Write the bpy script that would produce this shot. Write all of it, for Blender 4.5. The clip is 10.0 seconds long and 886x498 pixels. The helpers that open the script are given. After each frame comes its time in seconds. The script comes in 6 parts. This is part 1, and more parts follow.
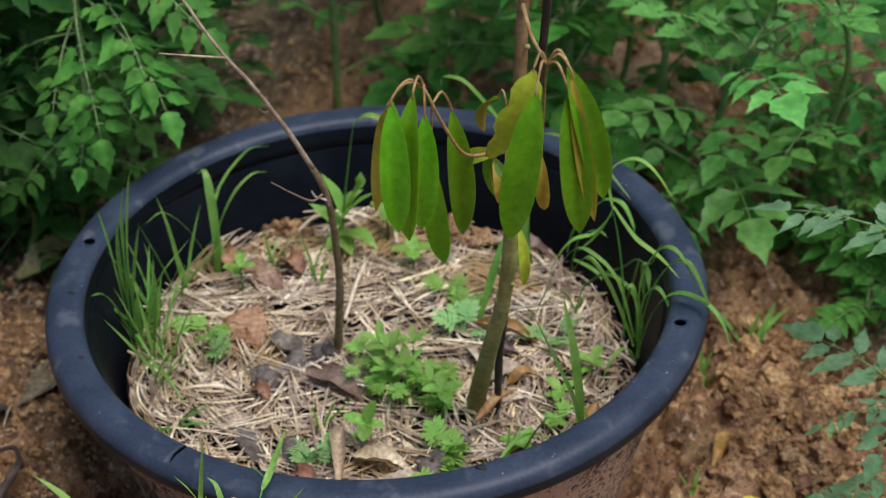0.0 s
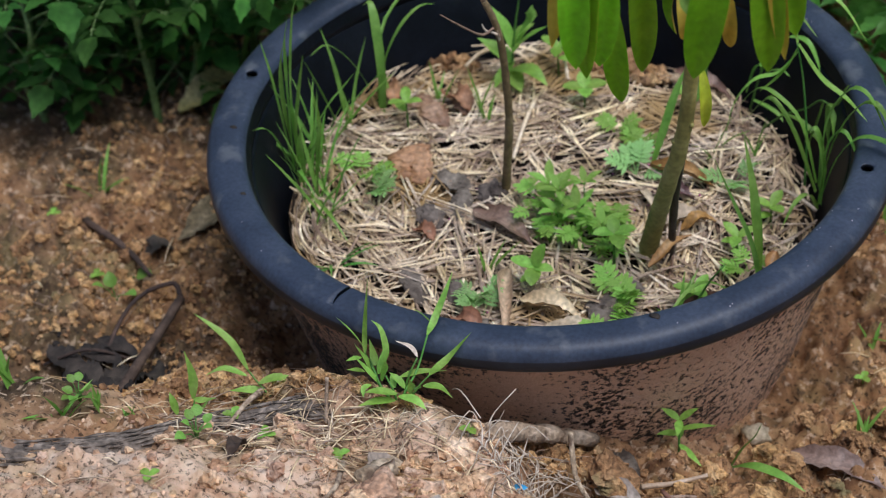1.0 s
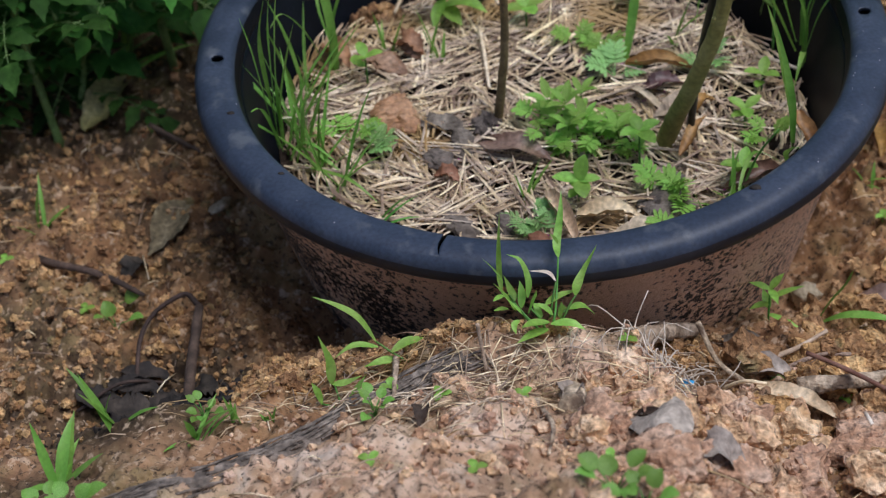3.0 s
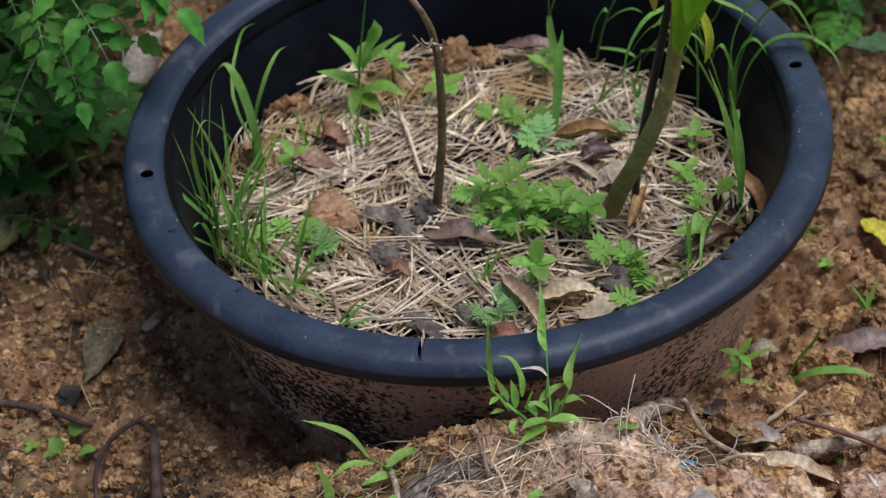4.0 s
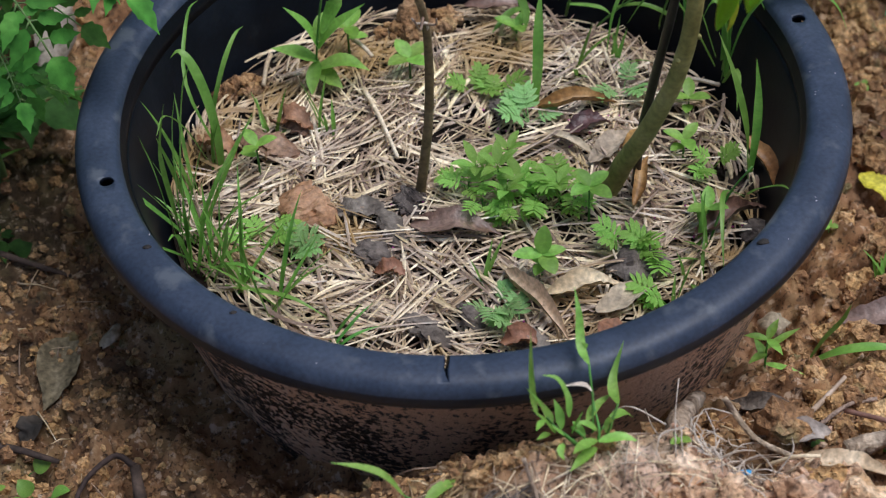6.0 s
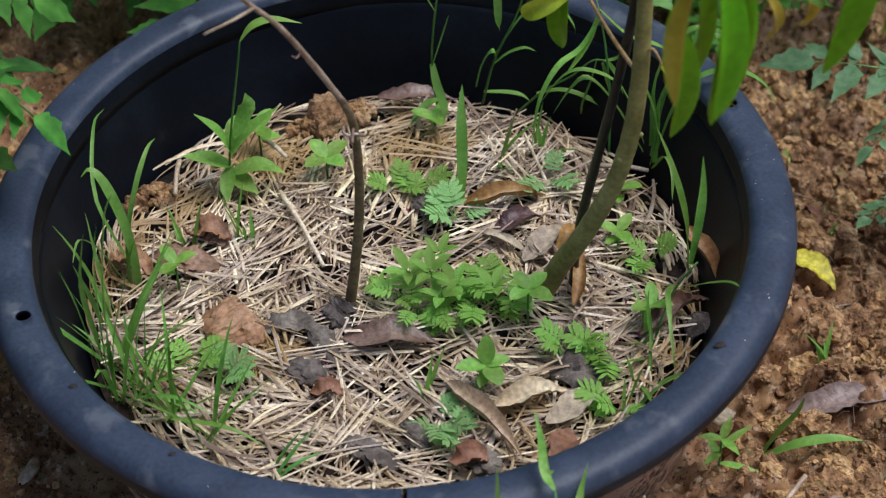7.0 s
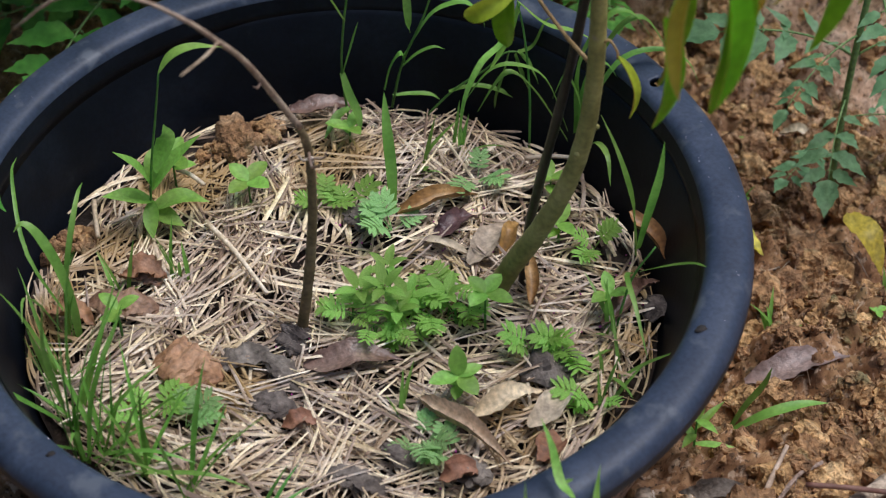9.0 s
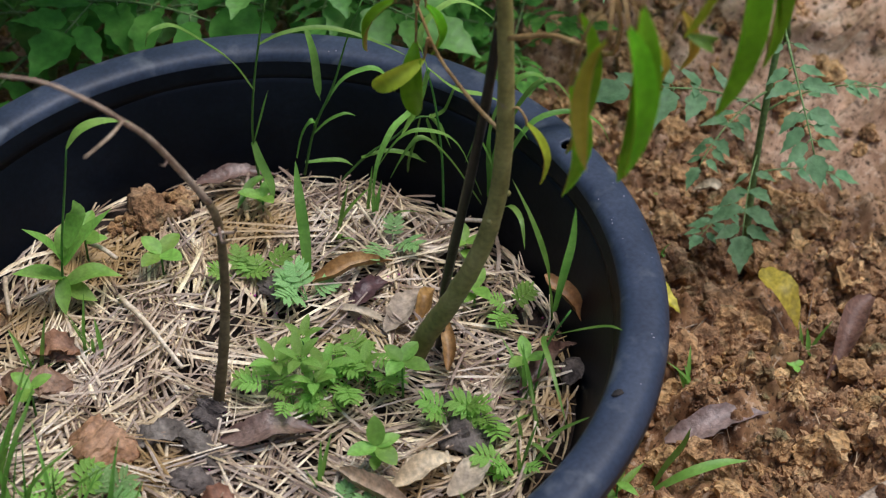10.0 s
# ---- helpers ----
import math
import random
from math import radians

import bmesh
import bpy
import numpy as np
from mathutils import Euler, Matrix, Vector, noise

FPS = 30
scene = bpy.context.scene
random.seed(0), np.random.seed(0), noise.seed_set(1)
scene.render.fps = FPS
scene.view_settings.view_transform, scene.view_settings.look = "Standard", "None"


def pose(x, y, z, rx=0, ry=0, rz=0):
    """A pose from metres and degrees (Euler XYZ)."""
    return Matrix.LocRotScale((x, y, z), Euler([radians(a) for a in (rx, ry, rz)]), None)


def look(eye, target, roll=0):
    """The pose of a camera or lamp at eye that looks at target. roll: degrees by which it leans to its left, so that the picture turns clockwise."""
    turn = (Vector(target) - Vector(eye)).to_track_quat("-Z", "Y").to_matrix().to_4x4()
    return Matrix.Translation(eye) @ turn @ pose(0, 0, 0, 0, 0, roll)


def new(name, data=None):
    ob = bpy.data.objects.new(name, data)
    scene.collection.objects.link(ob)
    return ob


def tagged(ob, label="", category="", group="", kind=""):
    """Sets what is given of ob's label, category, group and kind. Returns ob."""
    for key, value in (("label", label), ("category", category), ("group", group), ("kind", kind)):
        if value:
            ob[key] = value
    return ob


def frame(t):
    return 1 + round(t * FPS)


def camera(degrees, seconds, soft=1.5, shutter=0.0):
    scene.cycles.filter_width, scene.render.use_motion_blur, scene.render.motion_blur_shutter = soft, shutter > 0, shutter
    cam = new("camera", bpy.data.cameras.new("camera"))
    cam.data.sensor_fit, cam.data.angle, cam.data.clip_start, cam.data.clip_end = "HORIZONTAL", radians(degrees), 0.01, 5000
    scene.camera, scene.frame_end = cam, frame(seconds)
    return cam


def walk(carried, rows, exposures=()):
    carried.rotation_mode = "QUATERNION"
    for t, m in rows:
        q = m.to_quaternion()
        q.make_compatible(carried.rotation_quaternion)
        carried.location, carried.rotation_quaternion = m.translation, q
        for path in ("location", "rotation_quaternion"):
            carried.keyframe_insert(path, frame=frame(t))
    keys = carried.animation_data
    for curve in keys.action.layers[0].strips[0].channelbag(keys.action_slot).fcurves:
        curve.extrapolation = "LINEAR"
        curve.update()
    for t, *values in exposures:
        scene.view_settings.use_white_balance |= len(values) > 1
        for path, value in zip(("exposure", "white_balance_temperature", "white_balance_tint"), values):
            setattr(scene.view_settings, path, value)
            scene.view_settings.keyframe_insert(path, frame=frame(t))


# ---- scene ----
cam = camera(25.21, 10.0, soft=1.2)
cam.data.dof.use_dof, cam.data.dof.focus_distance, cam.data.dof.aperture_fstop = True, 1.45, 8.5
walk(cam, [
    (0.0, look((0.4349, -1.3033, 1.2670), (0.1481, -0.2983, 0.4939), -2.06)),
    (0.2, look((0.4288, -1.3012, 1.2664), (0.1468, -0.2916, 0.4976), -2.20)),
    (0.3, look((0.4258, -1.3001, 1.2662), (0.1310, -0.2998, 0.4900), -2.25)),
    (0.5, look((0.4197, -1.2980, 1.2656), (0.1030, -0.3225, 0.4668), -1.71)),
    (0.7, look((0.4147, -1.2819, 1.2518), (0.0722, -0.3310, 0.4342), -3.31)),
    (0.8, look((0.4123, -1.2738, 1.2449), (0.0494, -0.3388, 0.4178), -4.30)),
    (1.0, look((0.4073, -1.2577, 1.2311), (0.0387, -0.3479, 0.3788), -4.94)),
    (1.2, look((0.3880, -1.2487, 1.2314), (-0.0067, -0.2877, 0.2929), -5.28)),
    (1.3, look((0.3757, -1.2488, 1.2321), (-0.0029, -0.2855, 0.2894), -5.03)),
    (1.5, look((0.3358, -1.2507, 1.2330), (0.0206, -0.2671, 0.2880), -4.54)),
    (1.8, look((0.2302, -1.2989, 1.2278), (0.0272, -0.2812, 0.2881), -4.48)),
    (2.0, look((0.1550, -1.3473, 1.2204), (0.0180, -0.3001, 0.3014), -4.10)),
    (2.2, look((0.0966, -1.3780, 1.2118), (0.0018, -0.3280, 0.2906), -3.28)),
    (2.5, look((0.0333, -1.3919, 1.1993), (-0.0491, -0.3423, 0.2765), -2.95)),
    (2.7, look((-0.0025, -1.3680, 1.1947), (-0.0749, -0.3221, 0.2668), -3.83)),
    (3.8, look((-0.1646, -1.2712, 1.1974), (-0.0656, -0.2602, 0.2340), -6.07)),
    (4.0, look((-0.1872, -1.2489, 1.2158), (-0.0624, -0.2148, 0.2803), -5.25)),
    (4.2, look((-0.2162, -1.2301, 1.2164), (-0.0494, -0.1884, 0.2961), -4.75)),
    (4.5, look((-0.2618, -1.2112, 1.2166), (-0.0388, -0.1907, 0.2845), -4.08)),
    (4.7, look((-0.2842, -1.2028, 1.2160), (-0.0438, -0.1810, 0.2897), -3.09)),
    (4.8, look((-0.2923, -1.1979, 1.2153), (-0.0466, -0.1905, 0.2747), -2.54)),
    (5.0, look((-0.3028, -1.1827, 1.2073), (-0.0332, -0.1890, 0.2586), -1.44)),
    (5.2, look((-0.3061, -1.1580, 1.1925), (-0.0362, -0.1742, 0.2337), -1.59)),
    (6.3, look((-0.2943, -1.0370, 1.1873), (-0.0560, -0.0944, 0.1800), -3.92)),
    (6.5, look((-0.2994, -1.0194, 1.1859), (-0.0563, -0.0794, 0.1773), -3.33)),
    (6.8, look((-0.3105, -0.9835, 1.1900), (-0.0189, -0.0451, 0.1928), -2.48)),
    (7.0, look((-0.3272, -0.9569, 1.1923), (0.0229, -0.0351, 0.1985), -2.08)),
    (7.2, look((-0.3571, -0.9323, 1.1891), (0.0535, -0.0401, 0.1915), -1.59)),
    (7.3, look((-0.3741, -0.9207, 1.1864), (0.0589, -0.0400, 0.1879), -1.50)),
    (7.5, look((-0.4036, -0.8985, 1.1831), (0.0516, -0.0386, 0.1764), -1.31)),
    (7.7, look((-0.4196, -0.8775, 1.1879), (0.0094, -0.0301, 0.1594), -1.97)),
    (8.0, look((-0.4298, -0.8549, 1.1968), (0.0203, -0.0168, 0.1696), -1.09)),
    (8.3, look((-0.4409, -0.8478, 1.1955), (0.0325, -0.0180, 0.1721), -0.80)),
    (8.5, look((-0.4446, -0.8473, 1.1941), (0.0432, -0.0224, 0.1735), -0.72)),
    (8.7, look((-0.4445, -0.8479, 1.1931), (0.0498, -0.0201, 0.1780), -1.00)),
    (9.0, look((-0.4425, -0.8509, 1.1926), (0.0647, -0.0264, 0.1813), -0.95)),
    (9.3, look((-0.4370, -0.8556, 1.1977), (0.0815, -0.0230, 0.1987), -1.27)),
    (9.5, look((-0.4328, -0.8570, 1.2005), (0.1029, -0.0243, 0.2108), -1.00)),
    (9.8, look((-0.4280, -0.8512, 1.2002), (0.1234, -0.0271, 0.2119), -0.63)),
    (10.0, look((-0.4255, -0.8435, 1.1999), (0.1363, -0.0280, 0.2102), -0.38)),
], exposures=[(0.0, 0.14, 6000, 12), (1.5, 0.06, 5860, 12), (2.5, 0.02, 5880, 13), (4.0, -0.1, 5880, 14), (5.0, 0.0, 5850, 13), (7.0, 0.1, 5820, 12), (10.0, 0.1, 5930, 14)])


# ---- light: an overcast day ----
world = bpy.data.worlds.new("sky")
scene.world = world
world.use_nodes = True
wn = world.node_tree
sky = wn.nodes.new("ShaderNodeTexSky")
sky.sky_type, sky.sun_disc = "NISHITA", False
sky.sun_elevation, sky.sun_rotation = radians(70), radians(107)
sky.air_density, sky.dust_density, sky.ozone_density = 1.0, 2.0, 1.0
wn.links.new(sky.outputs[0], wn.nodes["Background"].inputs[0])
wn.nodes["Background"].inputs[1].default_value = 0.09
sun = new("sun", bpy.data.lights.new("sun", "SUN"))
sun.data.energy, sun.data.angle, sun.data.color = 2.6, radians(36), (1.0, 0.96, 0.9)
sun.matrix_world = look((0.66, -0.20, 1.9), (0, 0, 0))

# ---- materials ----


def mat(name, dark, mid, light, scale=30.0, rough=0.6, bump=0.3, bscale=120.0, vary="", amount=0.3, thin=0.0, spec=0.5,
        fine=0.35, dist=0.002, stain=None, stain_scale=9.0, stain_at=0.58, coat=0.0, hue=0.012):
    """Two scales of noise over three colours, relief, random variation by object or by island, light through thin leaves."""
    m = bpy.data.materials.new(name)
    m.use_nodes = True
    nt = m.node_tree
    N, L = nt.nodes, nt.links
    b = N["Principled BSDF"]
    tc = N.new("ShaderNodeTexCoord")
    n1 = N.new("ShaderNodeTexNoise")
    n1.inputs["Scale"].default_value, n1.inputs["Detail"].default_value = scale, 6
    L.new(tc.outputs["Object"], n1.inputs["Vector"])
    ramp = N.new("ShaderNodeValToRGB")
    e = ramp.color_ramp.elements
    e[0].position, e[1].position = 0.3, 0.72
    e[0].color, e[1].color = (*dark, 1), (*light, 1)
    e.new(0.5).color = (*mid, 1)
    L.new(n1.outputs["Fac"], ramp.inputs[0])
    col = ramp.outputs[0]
    n2 = N.new("ShaderNodeTexNoise")
    n2.inputs["Scale"].default_value, n2.inputs["Detail"].default_value = bscale, 5
    L.new(tc.outputs["Object"], n2.inputs["Vector"])
    hsv = N.new("ShaderNodeHueSaturation")
    mr = N.new("ShaderNodeMapRange")
    mr.inputs[1].default_value, mr.inputs[2].default_value = 0.3, 0.7
    mr.inputs[3].default_value, mr.inputs[4].default_value = 1 - fine, 1 + fine
    L.new(n2.outputs["Fac"], mr.inputs[0])
    L.new(mr.outputs[0], hsv.inputs["Value"])
    L.new(col, hsv.inputs["Color"])
    col = hsv.outputs[0]
    if vary:
        src = N.new("ShaderNodeObjectInfo" if vary == "object" else "ShaderNodeNewGeometry")
        h2 = N.new("ShaderNodeHueSaturation")
        m2 = N.new("ShaderNodeMapRange")
        m2.inputs[3].default_value, m2.inputs[4].default_value = 1 - amount, 1 + amount
        L.new(src.outputs["Random" if vary == "object" else "Random Per Island"], m2.inputs[0])
        L.new(m2.outputs[0], h2.inputs["Value"])
        m3 = N.new("ShaderNodeMapRange")
        m3.inputs[3].default_value, m3.inputs[4].default_value = 0.5 - hue, 0.5 + hue
        L.new(src.outputs["Random" if vary == "object" else "Random Per Island"], m3.inputs[0])
        L.new(m3.outputs[0], h2.inputs["Hue"])
        L.new(col, h2.inputs["Color"])
        col = h2.outputs[0]
    if stain:
        n3 = N.new("ShaderNodeTexNoise")
        n3.inputs["Scale"].default_value, n3.inputs["Detail"].default_value = stain_scale, 7
        L.new(tc.outputs["Object"], n3.inputs["Vector"])
        r3 = N.new("ShaderNodeValToRGB")
        r3.color_ramp.elements[0].position, r3.color_ramp.elements[1].position = stain_at, stain_at + 0.1
        L.new(n3.outputs["Fac"], r3.inputs[0])
        mx = N.new("ShaderNodeMix")
        mx.data_type = "RGBA"
        L.new(r3.outputs[0], mx.inputs[0])
        L.new(col, mx.inputs[6])
        mx.inputs[7].default_value = (*stain, 1)
        col = mx.outputs[2]
    L.new(col, b.inputs["Base Color"])
    b.inputs["Roughness"].default_value = rough
    b.inputs["Specular IOR Level"].default_value = spec
    b.inputs["Coat Weight"].default_value = coat
    bp = N.new("ShaderNodeBump")
    bp.inputs["Strength"].default_value, bp.inputs["Distance"].default_value = bump, dist
    L.new(n2.outputs["Fac"], bp.inputs["Height"])
    L.new(bp.outputs[0], b.inputs["Normal"])
    if thin:
        tr = N.new("ShaderNodeBsdfTranslucent")
        L.new(col, tr.inputs["Color"])
        mixs = N.new("ShaderNodeMixShader")
        mixs.inputs[0].default_value = thin
        L.new(b.outputs[0], mixs.inputs[1])
        L.new(tr.outputs[0], mixs.inputs[2])
        L.new(mixs.outputs[0], N["Material Output"].inputs[0])
    return m


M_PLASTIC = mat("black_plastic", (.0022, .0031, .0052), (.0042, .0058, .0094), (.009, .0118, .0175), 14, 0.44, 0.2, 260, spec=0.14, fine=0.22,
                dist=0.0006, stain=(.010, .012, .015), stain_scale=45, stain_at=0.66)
# rim copies: sky sheen and side shade are put into these colours
M_RIM = mat("sky_lit_rim_plastic", (.022, .031, .051), (.033, .045, .072), (.053, .068, .101), 22, 0.48, 0.25, 300, spec=0.35, fine=0.22,
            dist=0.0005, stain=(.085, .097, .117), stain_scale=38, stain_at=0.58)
M_RIM_DARK = mat("shaded_rim_plastic", (.006, .008, .013), (.010, .013, .020), (.017, .021, .030), 22, 0.45, 0.2, 300, fine=0.2, dist=0.0005)
M_LEAF_TOP = mat("glossy_leaf_top", (.16, .46, .009), (.225, .57, .012), (.30, .66, .024), 25, 0.32, 0.15, 180, "object", 0.16, 0.5, fine=0.12)
M_LEAF_BACK = mat("golden_leaf_back", (.42, .30, .03), (.54, .40, .045), (.64, .50, .08), 25, 0.5, 0.1, 180, "object", 0.2, 0.4, fine=0.12)
M_LEAF_YOUNG = mat("young_yellow_leaf", (.46, .62, .03), (.58, .74, .045), (.68, .80, .08), 30, 0.45, 0.15, 180, "object", 0.15, 0.42, fine=0.15,
                   stain=(.50, .34, .07), stain_scale=60, stain_at=0.86)
M_PETIOLE = mat("brown_petiole", (.25, .14, .04), (.37, .225, .075), (.5, .34, .14), 60, 0.6, 0.3, 300)
M_TRUNK = mat("green_bark", (.19, .17, .042), (.275, .25, .07), (.38, .335, .115), 40, 0.65, 0.6, 240, fine=0.25, dist=0.001,
              stain=(.30, .25, .16), stain_scale=55, stain_at=0.68)
M_BARK_TOP = mat("brown_bark", (.16, .09, .035), (.23, .14, .06), (.33, .21, .1), 40, 0.7, 0.6, 240, fine=0.25, dist=0.001)
M_STAKE = mat("dark_cane", (.012, .010, .009), (.02, .017, .015), (.045, .038, .032), 60, 0.35, 0.3, 200)
M_THIN = mat("thin_stem_bark", (.12, .085, .035), (.18, .125, .055), (.26, .19, .1), 60, 0.7, 0.5, 300, dist=0.0008)
M_TWIG = mat("dry_twig", (.26, .17, .11), (.38, .27, .18), (.5, .39, .28), 60, 0.8, 0.5, 300, "object", 0.25, dist=0.0008)
M_STRAW = mat("dry_straw", (.315, .21, .117), (.575, .43, .28), (.83, .70, .54), 40, 0.48, 0.3, 400, "island", 0.6, 0.0, fine=0.25, dist=0.0005, hue=0.022,
              stain=(.42, .27, .11), stain_scale=9, stain_at=0.52)
M_STRAW_ONE = mat("single_dry_straw", (.36, .25, .146), (.615, .472, .322), (.865, .747, .592), 40, 0.48, 0.3, 400, "object", 0.5, 0.0, fine=0.25, dist=0.0005, hue=0.018)
M_SOIL_DARK = mat("potting_soil", (.012, .008, .005), (.028, .017, .011), (.075, .048, .03), 45, 0.95, 1.0, 160, fine=0.4, dist=0.004)
M_BLACK_LEAF = mat("blackened_leaf", (.010, .008, .006), (.024, .018, .014), (.06, .046, .036), 50, 0.8, 0.8, 240, "object", 0.3, fine=0.3)
M_LEAF_TAN = mat("peach_tan_dry_leaf", (.42, .30, .18), (.58, .43, .27), (.74, .6, .41), 40, 0.55, 0.4, 250, "object", 0.15, 0.1, stain=(.12, .07, .04), stain_scale=120, stain_at=0.68)
# tomato leaf with brighter light put into its colour, for right-hand plants
M_TOMATO_PALE = mat("lit_tomato_leaf", (.12, .36, .058), (.19, .50, .095), (.30, .62, .17), 30, 0.45, 0.5, 140, "object", 0.3, 0.33, fine=0.2)
M_CLAY_DRY = mat("dry_clay_clod", (.36, .195, .10), (.63, .40, .245), (.82, .61, .44), 45, 0.95, 1.0, 230, "island", 0.25, fine=0.45, dist=0.006)
M_LITTER = mat("dry_grey_litter", (.055, .042, .034), (.12, .095, .077), (.235, .195, .16), 70, 0.9, 1.0, 260, "object", 0.3, fine=0.3)
M_LEAF_PURPLE = mat("purple_brown_dry_leaf", (.085, .040, .028), (.15, .082, .060), (.29, .195, .155), 40, 0.36, 0.5, 250, "object", 0.25, 0.08)
M_LEAF_MAROON = mat("maroon_dry_leaf", (.05, .02, .02), (.09, .04, .038), (.18, .105, .095), 40, 0.4, 0.5, 250, "object", 0.2, 0.05)
M_LEAF_PINK = mat("pinkish_brown_dry_leaf", (.095, .054, .044), (.165, .104, .087), (.28, .20, .175), 40, 0.45, 0.5, 250, "object", 0.15)
M_LEAF_BROWN = mat("brown_dry_leaf", (.10, .048, .028), (.19, .10, .06), (.32, .19, .12), 45, 0.55, 0.6, 250, "object", 0.2)
M_LEAF_OCHRE = mat("ochre_dry_leaf", (.25, .125, .03), (.385, .21, .065), (.52, .33, .13), 40, 0.5, 0.4, 250, "object", 0.25, 0.1)
M_LEAF_RUST = mat("rust_dry_leaf", (.20, .085, .04), (.34, .165, .085), (.48, .27, .16), 45, 0.6, 0.6, 250, "object", 0.25, 0.1)
M_LEAF_PALE = mat("pale_tan_dry_leaf", (.32, .24, .16), (.46, .36, .25), (.6, .5, .37), 45, 0.6, 0.5, 250, "object", 0.25, 0.1)
M_LEAF_YELLOW = mat("fallen_yellow_leaf", (.50, .40, .025), (.62, .51, .045), (.72, .62, .10), 35, 0.5, 0.3, 250, "object", 0.2, 0.25,
                    stain=(.25, .12, .04), stain_scale=70, stain_at=0.68)
M_GRASS = mat("grass_blade", (.14, .32, .042), (.215, .43, .07), (.32, .54, .12), 30, 0.45, 0.2, 300, "object", 0.25, 0.35, fine=0.12)
M_GRASS_DEEP = mat("deep_grass_blade", (.08, .23, .04), (.13, .33, .06), (.21, .44, .10), 30, 0.45, 0.2, 300, "object", 0.25, 0.35, fine=0.12)
M_WEED = mat("weed_leaf", (.22, .45, .06), (.32, .58, .10), (.44, .68, .165), 40, 0.5, 0.3, 300, "object", 0.22, 0.42, fine=0.15)
M_WEED_BLUE = mat("bluish_weed_leaf", (.25, .46, .13), (.35, .60, .20), (.47, .70, .31), 40, 0.55, 0.3, 300, "object", 0.22, 0.35, fine=0.15)
# tomato leaf again, with half light, sky light and shade put into the colours
M_TOMATO_MID = mat("half_lit_tomato_leaf", (.052, .17, .022), (.098, .27, .038), (.18, .39, .07), 30, 0.65, 0.5, 140, "object", 0.3, 0.33, fine=0.2, spec=0.25)
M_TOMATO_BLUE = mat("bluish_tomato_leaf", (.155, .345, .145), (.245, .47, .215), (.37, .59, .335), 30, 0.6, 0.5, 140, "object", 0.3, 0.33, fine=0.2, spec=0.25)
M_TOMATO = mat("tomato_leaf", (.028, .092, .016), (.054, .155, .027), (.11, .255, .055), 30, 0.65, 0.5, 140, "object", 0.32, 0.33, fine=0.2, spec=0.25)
M_TOMATO_STEM = mat("tomato_stem", (.12, .22, .06), (.18, .30, .09), (.26, .38, .14), 40, 0.6, 0.3, 300, thin=0.1)
M_CLAY = mat("clay_clod", (.18, .088, .036), (.42, .236, .10), (.67, .44, .23), 45, 0.95, 1.0, 230, "island", 0.36, fine=0.5, dist=0.007, hue=0.008,
             stain=(.22, .175, .075), stain_scale=26, stain_at=0.60)
M_WOOD = mat("weathered_wood", (.065, .052, .043), (.18, .147, .12), (.37, .31, .255), 90, 0.9, 1.0, 240, fine=0.4, dist=0.003)
M_STICK = mat("dead_stick", (.24, .165, .11), (.4, .295, .21), (.58, .46, .35), 60, 0.85, 1.0, 260, "object", 0.2, fine=0.4, dist=0.003,
              stain=(.13, .085, .055), stain_scale=48, stain_at=0.54)
M_DARK_TWIG = mat("dark_twig", (.025, .016, .012), (.055, .034, .025), (.12, .078, .058), 50, 0.8, 0.8, 260, "object", 0.25, fine=0.3, dist=0.0015)
M_TWIG_RED = mat("reddish_twig", (.10, .042, .028), (.17, .078, .052), (.26, .14, .10), 60, 0.6, 0.5, 260, fine=0.25, dist=0.001)
M_GREY_LEAF = mat("grey_dry_leaf", (.24, .19, .15), (.36, .30, .245), (.48, .415, .345), 45, 0.7, 0.8, 240, "object", 0.25, fine=0.35)
M_LEAF_MOSSY = mat("mossy_rotting_leaf", (.10, .078, .04), (.19, .15, .085), (.33, .27, .17), 60, 0.85, 0.9, 240, fine=0.4, stain=(.05, .035, .022), stain_scale=70, stain_at=0.58)
M_BLUE = mat("blue_scrap", (.03, .2, .42), (.06, .33, .6), (.4, .6, .75), 90, 0.4, 0.3, 200)
M_STONE = mat("pale_lump", (.3, .24, .15), (.42, .35, .24), (.55, .47, .35), 70, 0.9, 0.8, 240, fine=0.3, dist=0.002)
M_PETAL = mat("pale_petal", (.6, .5, .55), (.75, .66, .7), (.85, .8, .82), 80, 0.6, 0.2, 200)
M_LEAF_OLIVE = mat("fading_olive_leaf", (.3, .27, .09), (.42, .38, .15), (.53, .48, .24), 40, 0.55, 0.4, 250, "object", 0.15, 0.15)
M_ROOT = mat("pale_root", (.42, .34, .26), (.58, .49, .39), (.74, .66, .56), 60, 0.8, 0.4, 300)
M_FLOWER = mat("fallen_petal", (.35, .03, .2), (.5, .06, .32), (.6, .15, .42), 80, 0.5, 0.2, 200)


